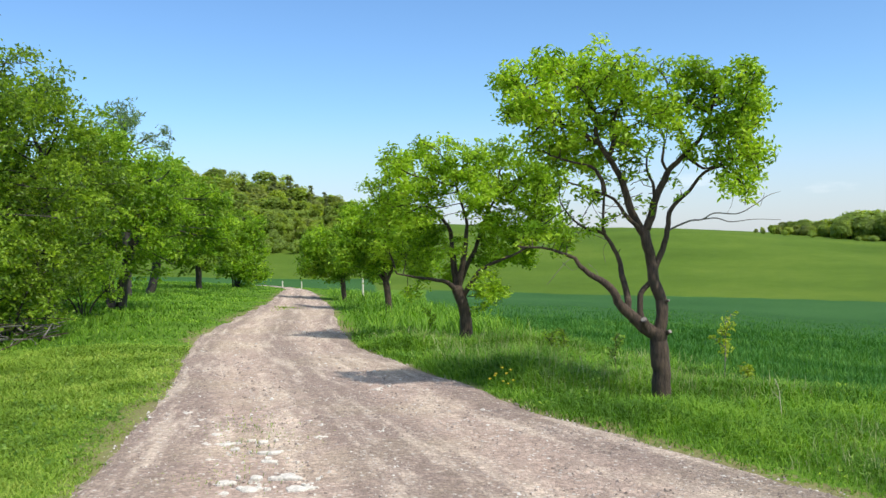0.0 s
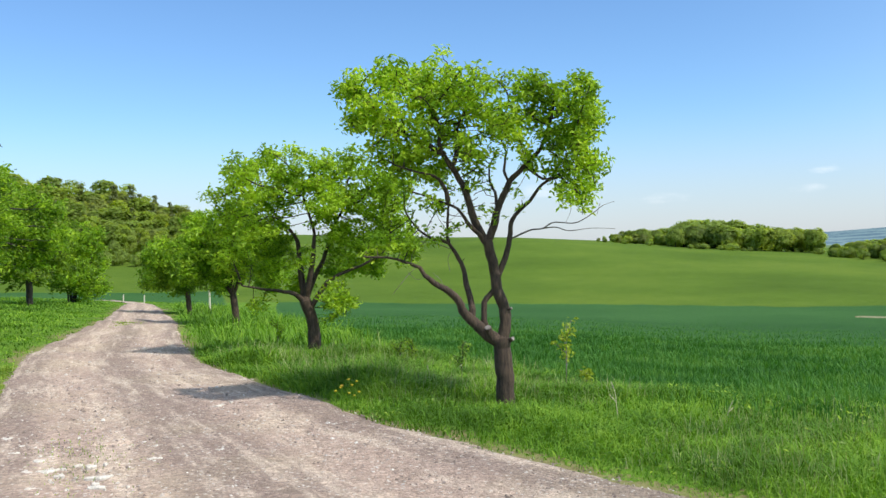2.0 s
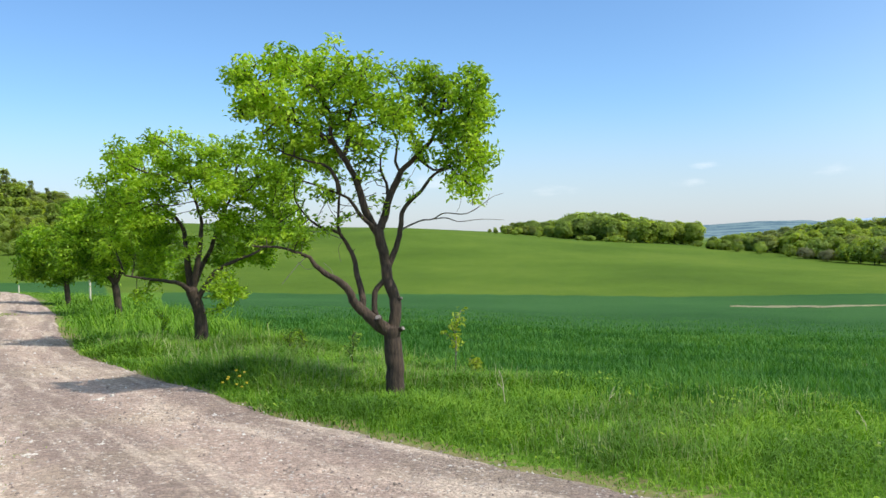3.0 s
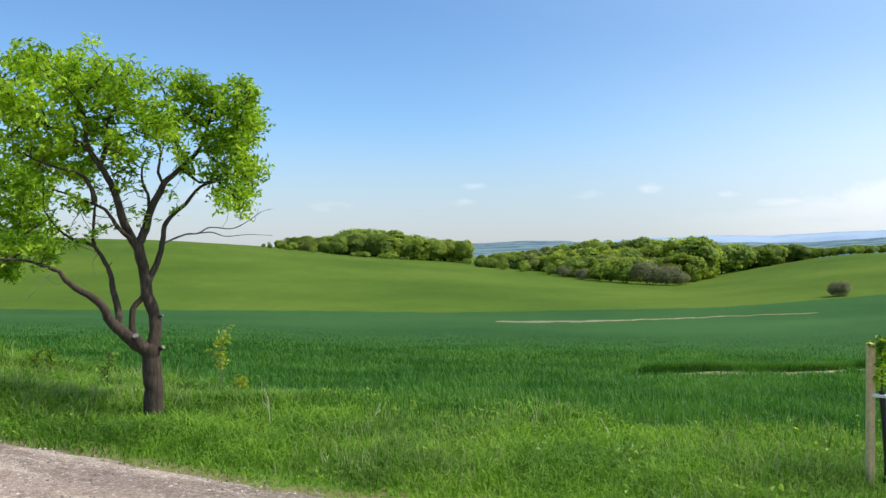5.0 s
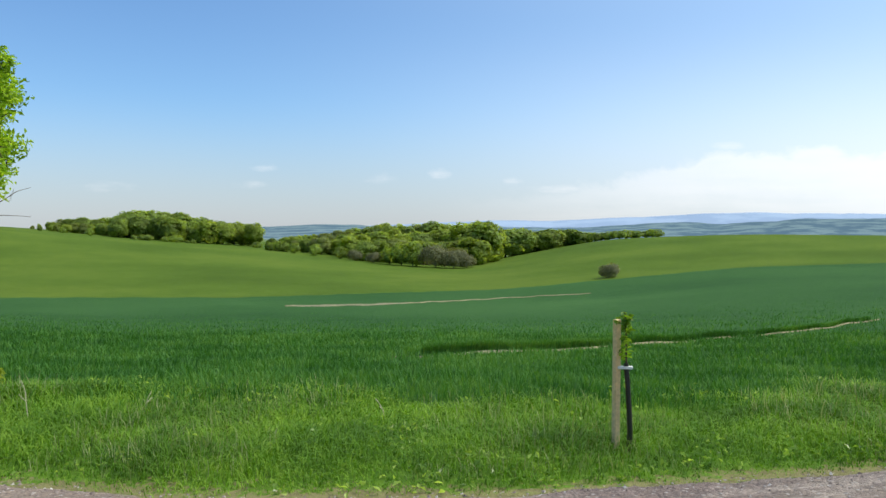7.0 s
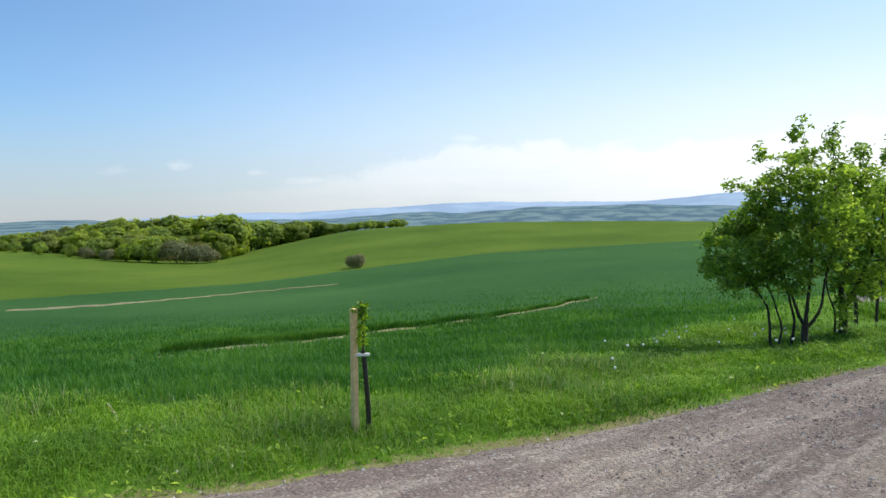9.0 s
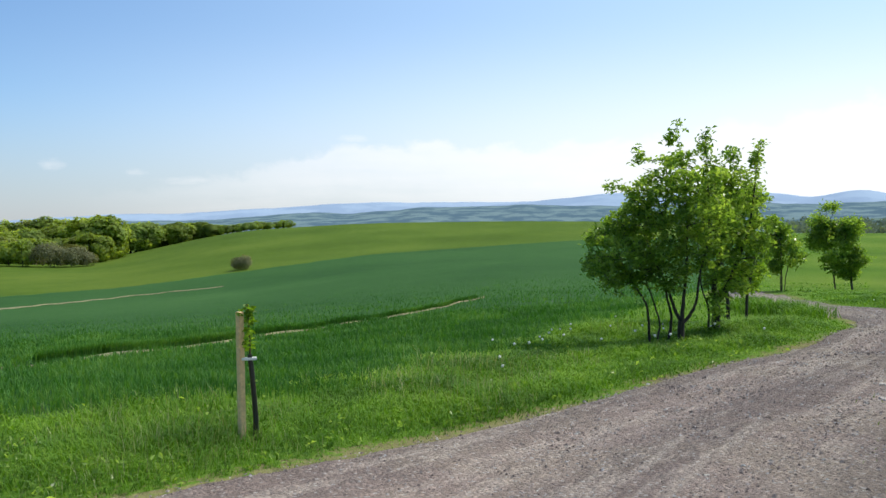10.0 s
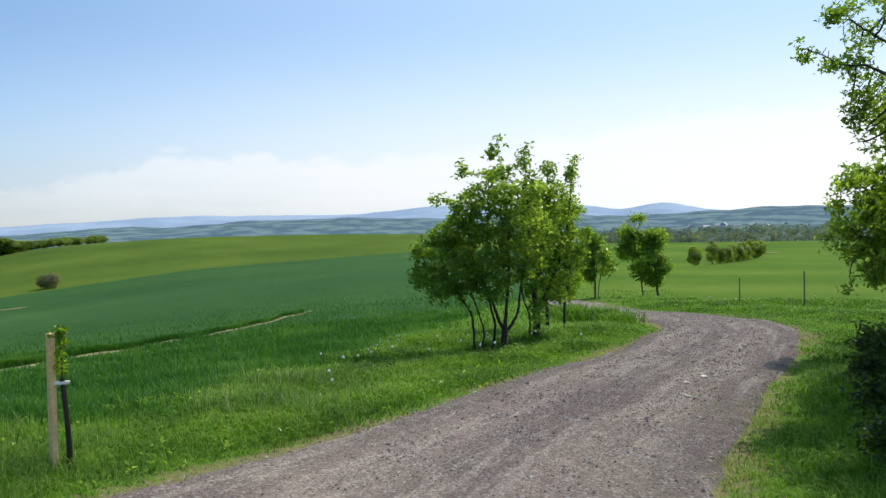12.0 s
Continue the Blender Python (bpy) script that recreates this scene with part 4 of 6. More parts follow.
def round_crown(rng, width, low, top, n=12):
    """Blobs for a full crown of that width between two heights."""
    out = []
    mid, half = (low + top) / 2, (top - low) / 2
    for _ in range(n):
        a, q = rng.uniform(0, 2 * math.pi), rng.uniform(-.75, .75)
        r = math.sqrt(1 - q * q) * rng.uniform(.35, .8) * width / 2
        out.append((r * math.cos(a), r * math.sin(a), mid + q * half, width * rng.uniform(.17, .25)))
    out.append((0, 0, top - width * .17, width * .19))
    return out


def stems(rng, n, foot, rise, lean):
    """Several stems from one stool."""
    out = [[(0, 0, -.2), (0, 0, -.15), (0, 0, -.1)]]
    for k in range(n):
        a = 2 * math.pi * k / n + rng.uniform(-.5, .5)
        x, y = math.cos(a), math.sin(a)
        f = foot * rng.uniform(.6, 1.7)
        out.append([(x * f, y * f, -.14), (x * f, y * f, -.06), (x * (f + lean * .1), y * (f + lean * .1), rise * .3), (x * (f + lean * .45), y * (f + lean * .45), rise * .65), (x * (f + lean), y * (f + lean), rise)])
    return out


def bushy(name, az, d, label, width, low, top, leaf, seed, nstems=1, trunk=.12, count=700, per=9, size=(.1, .05), spread=.1, kill=.2, stride=.12, category="tree", group="", lean=0.0, wood=None, n=12, gaps=-.3, gap_size=5.0, extra=()):
    rng = np.random.default_rng(seed)
    if nstems == 1:
        limbs = [[(0, 0, -.15), (lean * .3, 0, low * .6), (lean * .6, 0, low + (top - low) * .3), (lean, 0, low + (top - low) * .6)]]
    else:
        limbs = stems(rng, nstems, .12, low + (top - low) * .55, width * .22)
    blobs = [(x + lean, y, z, r) for x, y, z, r in round_crown(rng, width, low, top, n)] + list(extra)
    return build_tree(name, on_land(az, d), label, limbs, blobs, leaf, wood=wood or M_BARK_DARK, turn=-az, trunk=trunk, count=count, per=per, size=size,
                      spread=spread, seed=seed, kill=kill, stride=stride, category=category, group=group, gaps=gaps, gap_size=gap_size)


# thicket on the far side of the track's left verge
LEFT = "trees along the left verge"
bushy("wild_cherry_tree", -25.6, 17.5, "tall dense wild cherry at the edge of the thicket", 4.8, .35, 6.4, M_HEDGE, 21, trunk=.16, count=2600, per=14, size=(.10, .05), spread=.11, kill=.17, group=LEFT, n=30, gaps=-.45, gap_size=3.2)
bushy("wild_cherry_tree", -20.9, 20.5, "broad leafy tree with low branches", 3.4, .45, 5.0, M_HEDGE, 22, trunk=.15, count=1900, per=14, size=(.11, .055), spread=.11, kill=.19, group=LEFT, n=24, gaps=-.4, gap_size=3.2)
bushy("wild_cherry_tree", -17.2, 24.5, "leafy tree with a dark double trunk", 4.1, .8, 4.7, M_PLUM_DEEP, 23, 2, trunk=.2, count=1700, per=13, size=(.13, .065), spread=.12, kill=.2, group=LEFT, n=22, gaps=-.1, gap_size=3.4)
bushy("willow_tree", -16.4, 33.0, "pale grey-green willow rising behind the thicket", 3.6, 2.5, 7.1, M_WILLOW, 24, trunk=.14, count=600, per=9, size=(.2, .05), spread=.1, kill=.26, group=LEFT)
bushy("wild_cherry_tree", -15.2, 36.0, "leaning leafy tree in the grass", 4.4, 1.5, 5.1, M_PLUM_DEEP, 25, trunk=.17, count=1300, per=12, size=(.18, .09), spread=.14, kill=.25, stride=.14, group=LEFT, lean=.9, n=14, gaps=-.1, gap_size=3.0)
bushy("wild_cherry_tree", -12.2, 44.0, "dark leafy tree at the field edge", 4.2, .7, 5.0, M_HEDGE, 26, trunk=.15, count=1200, per=12, size=(.2, .1), spread=.16, kill=.27, stride=.15, group=LEFT)
bushy("wild_cherry_tree", -9.9, 50.0, "low bright bushy tree with several stems", 4.2, .5, 3.7, M_PLUM_DEEP, 27, 4, trunk=.14, count=1000, per=12, size=(.21, .1), spread=.17, kill=.28, stride=.16, group=LEFT)
bushy("hawthorn_bush", -23.0, 17.0, "low spreading hawthorn bush in long grass", 2.6, .05, 1.5, M_HEDGE, 28, 5, trunk=.05, count=600, per=9, size=(.07, .04), spread=.08, kill=.16, stride=.09, category="bush", group=LEFT)
bushy("hawthorn_bush", -19.0, 22.0, "low bramble bush below the trees", 2.2, .05, 1.2, M_PLUM_DEEP, 29, 5, trunk=.05, count=450, per=9, size=(.08, .045), spread=.08, kill=.18, stride=.1, category="bush", group=LEFT)

# shrubs on the outside of the bend


def shoots(tops, seed):
    """Upright leafy shoots that stand out of a crown."""
    r = np.random.default_rng(seed)
    return [[(x * .6, y, z - min(1.3, z - 1.2)), (x * .8, y, z - min(.7, z * .25)), (x * .95 + r.normal(0, .03), y, z - .3), (x, y, z)] for x, z, y in ((x, z, r.uniform(-.3, .3)) for x, z in tops)]


CLUMP_A = [(-.75, 1.81, .29), (-.4, 1.27, .35), (-.48, 1.98, .34), (-.2, 2.42, .29), (-.52, 2.25, .21), (-.04, 1.8, .38), (.07, 2.59, .25), (-.05, 2.86, .13), (-.01, 3.05, .08), (.12, 3.18, .06), (.15, 3.3, .04), (.24, 2.41, .34),
           (.5, 1.96, .38), (.4, 1.43, .35), (-.05, 1.17, .34), (.29, 2.85, .14), (.5, 2.94, .11), (.5, 3.15, .06), (.5, 3.28, .04), (.6, 2.58, .25), (-.33, 2.6, .11), (-.46, 2.85, .08), (-.47, 2.96, .05), (-.45, 2.7, .09), (-.87, 2.4, .09), (-.24, .78, .16)]
CLUMP_B = [(.42, 2.78, .15), (.41, 2.93, .08), (.4, 3.04, .05), (.41, 2.33, .35), (.55, 1.75, .41), (.8, 2.84, .08), (.83, 2.98, .06), (.84, 3.1, .04), (.78, 2.6, .17), (.79, 2.22, .23), (.98, 1.93, .17), (.68, 1.36, .37), (.2, .98, .31),
           (.3, 1.56, .35), (.67, .85, .21), (.29, .62, .16), (1.02, 1.54, .12), (.14, .42, .12), (.18, .24, .1), (.1, .6, .14), (.13, 2.24, .29)]
CLUMP_C = [(-.69, 1.37, .29), (-.86, 1.19, .18), (-.82, 1.64, .18), (-.45, 1.75, .26), (-.61, 1.1, .29), (-.34, .91, .25), (-.1, 1.2, .3), (-.3, 1.45, .3)]
STEMS_A = [[(.13, 0, -.15), (.13, 0, .08), (.14, 0, .32)], [(.14, 0, .3), (.03, .05, .53), (-.06, .1, .81), (-.23, .2, 1.18), (-.4, .2, 1.62)], [(.14, 0, .3), (.17, -.05, .63), (.21, -.1, 1.08), (.23, -.1, 1.7), (.2, 0, 2.32), (.12, 0, 3.0)],
           [(.14, 0, .3), (.26, .05, .42), (.36, .1, .63), (.41, .15, .99), (.53, .2, 1.52), (.55, .1, 2.05), (.5, .05, 2.95)], [(.1, .02, -.12), (-.04, .1, -.1), (-.04, .1, .08), (-.01, .1, .37), (-.08, .05, .73), (-.14, 0, 1.08), (-.11, -.1, 1.62), (-.06, -.05, 2.8)]]
STEMS_B = [[(.16, 0, -.15), (.19, 0, .4), (.15, 0, .79), (.25, .05, 1.27), (.41, .1, 1.94), (.41, .05, 2.8)], [(.16, 0, -.12), (.05, -.08, -.1), (.05, -.1, .02), (.07, -.1, .4), (-.05, -.15, .79), (-.1, -.2, 1.5)], [(.17, 0, .4), (.44, .1, .98), (.69, .15, 1.65), (.8, .1, 2.51), (.83, .05, 2.9)]]
STEMS_C = [[(0, 0, -.15), (0, 0, .05), (-.02, 0, .51), (-.12, 0, .73), (-.34, 0, 1.09), (-.5, .05, 1.5)], [(.02, 0, -.12), (.13, .03, -.1), (.13, .03, .06), (.16, .03, .3), (.08, .05, .59), (-.03, .1, .91), (-.2, .15, 1.4)]]
rng = np.random.default_rng(41)
build_tree("young_apple_tree", on_land(86.2, 14.0), "bushy young tree forking low into dark stems", STEMS_A, clumps(rng, CLUMP_A, .5), M_SHRUB, wood=M_BARK_DARK, turn=-86.2, trunk=.06, count=1700, per=8, size=(.085, .043), spread=.05, fill=.5, gaps=-.8, gap_size=8.0, girth=[(.062, .055), (.032, .012), (.036, .006), (.032, .006), (.04, .006)], seed=42, kill=.115, stride=.07, group="trees on the bend", twig=.0035)
build_tree("young_apple_tree", on_land(88.1, 15.2), "bushy young tree with ivy-dark trunk", STEMS_B, clumps(rng, CLUMP_B, .45), M_SHRUB, wood=M_BARK_DARK, turn=-88.1, trunk=.08, count=1350, per=8, size=(.085, .043), spread=.055, fill=.5, gaps=-.8, gap_size=8.0, girth=[(.085, .007), (.03, .01), (.035, .006)], seed=44, kill=.12, stride=.075, group="trees on the bend", twig=.0035)
build_tree("young_apple_tree", on_land(84.8, 14.05), "slim young tree with two thin stems", STEMS_C, clumps(rng, CLUMP_C, .45), M_SHRUB, wood=M_BARK_DARK, turn=-84.8, trunk=.03, count=700, per=8, size=(.085, .043), spread=.05, fill=.5, gaps=-.7, gap_size=8.0, girth=[(.028, .01), (.025, .01)], seed=52, kill=.12, stride=.075, group="trees on the bend", twig=.0035)
bushy("young_apple_tree", 90.0, 17.8, "slender young tree with bright sunlit leaves", 1.3, .5, 2.75, M_PLUM_DEEP, 45, 2, trunk=.05, count=900, per=9, size=(.095, .05), spread=.07, kill=.14, stride=.09, group="trees on the bend")
bushy("apple_tree", 92.3, 31.5, "small roadside apple tree with forked trunk", 1.8, .55, 2.35, M_SHRUB, 46, 3, trunk=.032, count=750, per=9, size=(.12, .065), spread=.08, kill=.15, stride=.09, group="trees past the bend", gaps=-.5)
bushy("apple_tree", 96.2, 33.0, "small round apple tree leaning by the track", 1.6, .35, 2.4, M_SHRUB, 47, 1, trunk=.04, count=950, per=10, size=(.12, .065), spread=.08, kill=.15, stride=.09, group="trees past the bend", lean=-.2, gaps=-.7)
bushy("apple_tree", 95.25, 33.5, "tall thin apple tree with a crooked crown", 1.35, .9, 3.05, M_SHRUB, 48, trunk=.028, count=480, per=9, size=(.12, .06), spread=.09, kill=.17, stride=.1, group="trees past the bend", lean=-.25, gaps=-.2)
# the tree that shades the verge on the inside of the bend
CLUMP_O = [(-1.37, 3.55, .04), (-1.26, 3.48, .08), (-1.12, 3.52, .09), (-1.0, 3.75, .12), (-.87, 3.88, .17), (-.7, 3.68, .24), (-.95, 3.29, .13), (-.76, 3.27, .24), (-.82, 3.01, .17), (-.66, 2.78, .23), (-.74, 2.49, .17), (-.99, 2.27, .16),
           (-1.11, 2.15, .11), (-.83, 2.08, .23), (-1.05, 1.84, .19), (-1.12, 1.6, .15), (-1.0, 1.42, .19), (-.78, 1.6, .27), (-.67, 1.23, .2), (-.95, 1.11, .12), (-.78, 1.02, .12), (-1.13, 1.94, .09)]
INNER_O = [(-.3, 3.9, .4), (.2, 4.1, .45), (-.3, 3.2, .45), (.4, 3.3, .5), (-.2, 2.4, .45), (.5, 2.3, .5), (-.3, 1.6, .4), (.3, 1.4, .4), (-.2, 4.5, .35)]
LIMBS_O = [[(0, 0, -.15), (-.03, 0, .5), (-.1, 0, 1.1), (-.05, 0, 1.9), (-.1, 0, 2.8), (-.05, 0, 3.9)], [(-.08, 0, 2.6), (-.4, -.05, 3.05), (-.65, -.05, 3.26), (-.93, -.05, 3.32), (-1.15, -.03, 3.46), (-1.39, 0, 3.57)], [(-.06, 0, 2.9), (-.4, 0, 3.4), (-.8, 0, 3.75), (-.95, 0, 3.95)],
           [(-.08, 0, 1.3), (-.45, .05, 1.75), (-.8, .05, 2.05), (-1.08, 0, 2.2)], [(-.08, 0, 1.0), (-.4, -.1, 1.2), (-.8, -.1, 1.5), (-1.05, -.1, 1.7)]]
NEAR = 6.0 / 10.5
build_tree("wild_cherry_tree", on_land(113.0, 6.0), "leafy branches of a tree reaching over the verge", [[(0, 0, -.15), (-.02, 0, .5), (-.03, 0, 1.2), (-.05, 0, 2.1), (-.04, 0, 2.9)]] + [[(u * NEAR, v * NEAR, 1.65 + (z - 1.65) * NEAR) for u, v, z in limb] for limb in LIMBS_O[1:3]],
           clumps(rng, [(u * NEAR, 1.65 + (z - 1.65) * NEAR, q * NEAR) for u, z, q in CLUMP_O[:11] + INNER_O[:2]], .16, .88), M_SHRUB, wood=M_BARK_DARK, turn=-113.0, trunk=.07, count=1300, per=5, size=(.038, .019), spread=.024, fill=.5, gaps=-1.0, gap_size=12.0,
           girth=[(.07, .02), (.014, .003), (.014, .003)], seed=49, kill=.06, stride=.04, reach=.6, group="trees on the bend", twig=.0025)
FAR = 12.5 / 10.5
build_tree("wild_cherry_tree", on_land(113.0, 12.5), "low leafy tree shading the verge", [[(0, 0, -.15), (-.03, 0, .5), (-.1, 0, 1.1), (-.05, 0, 2.0), (-.1, 0, 2.7)]] + [[(u * FAR, v, 1.65 + (z - 1.65) * FAR) for u, v, z in limb] for limb in LIMBS_O[3:]],
           clumps(rng, [(u * FAR, 1.65 + (z - 1.65) * FAR, q * FAR) for u, z, q in CLUMP_O[11:] + [(-.72, 1.75, .33), (-.68, 1.35, .3), (-.5, 2.15, .33), (-.7, 2.1, .25)] + INNER_O[4:8]], .4), M_SHRUB, wood=M_BARK_DARK, turn=-113.0, trunk=.1, count=1900, per=8, size=(.08, .04), spread=.05, fill=.5, gaps=-1.0, gap_size=8.0,
           girth=[(.1, .04), (.035, .006), (.035, .006)], seed=149, kill=.11, stride=.07, group="trees on the bend", twig=.0035)
bushy("wild_cherry_tree", 113.2, 15.2, "leafy tree standing in deep shade of its crown", 2.4, .5, 2.75, M_HEDGE, 50, trunk=.1, gaps=-.9, count=1300, per=10, size=(.11, .06), spread=.08, kill=.17, stride=.1, group="trees on the bend", n=20)
# Shade casters added beyond the right of the view, to darken the verge.
bushy("wild_cherry_tree", 116.9, 11.0, "added bushy tree beside the view that shades the verge", 2.8, .3, 4.2, M_HEDGE, 57, trunk=.1, count=1300, per=14, size=(.1, .055), spread=.08, kill=.19, stride=.12, group="trees on the bend", n=18, gaps=-1.2)
bushy("wild_cherry_tree", 117.8, 9.1, "added bushy tree beside the view, casting shade on the verge", 2.6, .15, 4.0, M_HEDGE, 51, trunk=.1, count=1500, per=14, size=(.09, .05), spread=.08, kill=.18, stride=.11, group="trees on the bend", n=18, gaps=-1.2)
bushy("hazel_bush", 121.0, 6.6, "added unseen dense hazel bush shading the grass verge", 2.0, .1, 3.6, M_SHRUB, 55, 5, trunk=.05, count=1200, per=14, size=(.075, .04), spread=.06, kill=.15, stride=.095, category="bush", group="trees on the bend", n=16, gaps=-1.2)
# dark leafy clumps added to blacken the shaded grass below
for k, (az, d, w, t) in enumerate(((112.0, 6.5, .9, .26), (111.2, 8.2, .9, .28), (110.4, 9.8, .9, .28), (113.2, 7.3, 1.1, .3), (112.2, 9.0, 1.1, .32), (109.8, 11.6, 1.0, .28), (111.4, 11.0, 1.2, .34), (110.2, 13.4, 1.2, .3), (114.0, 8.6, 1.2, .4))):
    bushy("nettle_clump", az, d, "dark leafy clump added to deepen the shade on the grass", w, .02, t, M_SHADE_LEAF, 600 + k, 9, trunk=.01, count=330, per=8, size=(.075, .036), spread=.06, kill=.11, stride=.075, category="plant", group="nettles on the inner verge", n=9, gaps=-.8)

# ---------------------------------------------------------------- woods and bushes in the fields


def far_proto(name, leaf, width, tall, seed, label, wood=M_BARK_DARK, cone=False, bits=3600, category="tree", fine=.034, low=-.02, lobes=34):
    """A tree for the far woods: trunk, and a crown of small leaf sprays heaped in rounded boughs."""
    rng = np.random.default_rng(seed)
    ob = thing(name, (0, 0, -60), label, category)
    up = np.array([(0, 0, -.3), (.1, 0, tall * .25), (0, .1, tall * .5), (0, 0, tall * .8)])
    p = spline(up, 4)
    part("trunk", mesh_of("trunk", *pole(p, np.linspace(tall * .022, tall * .006, len(p)), 6), True), wood, ob)
    n = lobes
    if cone:
        q = rng.random(n)
        cz = tall * (.12 + .84 * q)
        cr = width * .38 * (1.1 - .98 * q) * rng.uniform(.3, 1, n)
        rad = width * rng.uniform(.10, .17, n) * (1.15 - .6 * q)
    else:
        q = rng.uniform(-1, .96, n)
        rad = width * rng.uniform(.15, .25, n)
        cz = tall * (low + (1 - low) * (.5 + .5 * q)) - rad * q
        cr = (width * .5 - rad) * np.sqrt(1 - np.where(q > 0, q * q, .45 * q * q)) * rng.uniform(.5, 1.08, n)
    ca = rng.uniform(0, 2 * math.pi, n)
    cs = np.stack([cr * np.cos(ca), cr * np.sin(ca), cz], 1)
    pick = rng.choice(n, bits, p=rad ** 2 / (rad ** 2).sum())
    v = rng.normal(size=(bits, 3))
    v /= np.linalg.norm(v, axis=1)[:, None]
    out = cs - (0, 0, tall * .45)
    out /= np.linalg.norm(out, axis=1)[:, None] + 1e-6
    inward = (v * out[pick]).sum(1) < -.35                     # the hidden side of a bough bears few leaves
    v[inward] *= -1
    at = cs[pick] + v * (rad[pick] * rng.uniform(.62, 1.08, bits))[:, None] * (1, 1, .85)
    s = width * fine
    face = v * .5 + out[pick] * .7 + rng.normal(0, .35, v.shape) + (0, 0, .3)
    face /= np.linalg.norm(face, axis=1)[:, None]
    a = np.cross(face, rng.normal(size=v.shape))
    a /= np.linalg.norm(a, axis=1)[:, None]
    b = np.cross(face, a)
    g = rng.uniform(.6, 1.5, (bits, 1)) * s
    tri = np.stack([at + a * g * 1.1, at - a * g * .6 + b * g, at - a * g * .6 - b * g], 1).reshape(-1, 3)
    part("crown", mesh_of("crown", tri, np.arange(bits * 3).reshape(-1, 3)), leaf, ob)
    ob["tall"] = float(tall)
    return ob


PROTO = [far_proto("oak_tree", M_WOOD_A, 9.0, 9.0, 61, "round deep green broadleaf tree in the far wood"),
         far_proto("ash_tree", M_WOOD_B, 8.0, 9.0, 62, "bright spring green broadleaf tree in the far wood"),
         far_proto("alder_tree", M_WOOD_C, 7.5, 9.0, 63, "dull olive half-leafed tree in the far wood"),
         far_proto("birch_tree", M_WOOD_B, 6.0, 9.0, 64, "slim light green tree in the far wood"),
         far_proto("pine_tree", M_PINE, 5.5, 9.0, 65, "dark conifer standing among broadleaf trees", cone=True),
         far_proto("oak_tree", M_WOOD_A, 11.0, 9.0, 66, "broad shady tree in the far wood")]
HILL = [far_proto("ash_tree", M_WOOD_B, 5.2, 9.0, 162, "bright spring green tree on the wooded hill", bits=5200, fine=.03, lobes=30),
        far_proto("alder_tree", M_WOOD_C, 4.8, 9.0, 163, "dull olive half-leafed tree on the wooded hill", bits=5200, fine=.03, lobes=30),
        far_proto("pine_tree", M_PINE, 4.2, 9.0, 165, "dark brownish conifer on the wooded hill", cone=True, bits=5200, fine=.028, lobes=60),
        far_proto("oak_tree", M_WOOD_A, 5.8, 9.0, 166, "broad green tree on the wooded hill", bits=5200, fine=.03, lobes=30)]
BUSHES = [far_proto("hazel_bush", M_WOOD_A, 4.5, 3.6, 67, "low green bush at the wood's edge", category="bush", bits=1500, low=0, lobes=20),
          far_proto("blackthorn_bush", M_BRUSH, 5.0, 3.2, 68, "grey-brown leafless bush at the wood's edge", category="bush", bits=3600, fine=.018, low=0, lobes=26)]
SMALL = [far_proto("field_maple", M_WOOD_A, 6.0, 7.5, 71, "small round tree by the far lane", bits=3600, fine=.03, low=.02), far_proto("field_maple", M_WOOD_C, 4.6, 8.0, 72, "small thin olive tree by the far lane", bits=2400, fine=.03, low=.08)]
rng = np.random.default_rng(70)


def plant(proto, az, d, scale, group, sink=0.0, wide=1.0):
    p = on_land(az, d, -sink)
    size = Matrix.Diagonal((scale * wide, scale * wide, scale, 1))
    tagged(copy_thing(proto, Matrix.Translation(p) @ pose(0, 0, 0, 0, 0, rng.uniform(0, 360)) @ size), group=group)


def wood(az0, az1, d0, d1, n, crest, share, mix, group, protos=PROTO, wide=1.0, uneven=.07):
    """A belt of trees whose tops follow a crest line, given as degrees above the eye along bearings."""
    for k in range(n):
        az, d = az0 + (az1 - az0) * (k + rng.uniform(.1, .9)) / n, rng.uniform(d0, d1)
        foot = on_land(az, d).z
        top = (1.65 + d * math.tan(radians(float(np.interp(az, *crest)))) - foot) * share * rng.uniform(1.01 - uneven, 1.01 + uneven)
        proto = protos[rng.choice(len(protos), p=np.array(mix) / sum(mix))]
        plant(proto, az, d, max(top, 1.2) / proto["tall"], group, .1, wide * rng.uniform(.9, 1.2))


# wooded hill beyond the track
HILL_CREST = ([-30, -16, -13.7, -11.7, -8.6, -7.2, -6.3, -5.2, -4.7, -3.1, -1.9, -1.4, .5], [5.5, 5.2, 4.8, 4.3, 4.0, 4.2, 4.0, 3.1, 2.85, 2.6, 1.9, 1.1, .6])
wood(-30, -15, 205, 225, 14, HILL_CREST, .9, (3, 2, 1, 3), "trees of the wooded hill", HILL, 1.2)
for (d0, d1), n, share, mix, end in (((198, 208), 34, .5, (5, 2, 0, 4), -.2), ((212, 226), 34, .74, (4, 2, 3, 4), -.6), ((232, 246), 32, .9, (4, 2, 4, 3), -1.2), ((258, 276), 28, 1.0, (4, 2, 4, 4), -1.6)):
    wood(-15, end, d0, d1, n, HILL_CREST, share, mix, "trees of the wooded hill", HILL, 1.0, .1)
for k in range(30):
    plant(BUSHES[0], -13 + 13.5 * (k + rng.random()) / 30, rng.uniform(184, 196), rng.uniform(.6, 1.1), "bushes below the wooded hill")
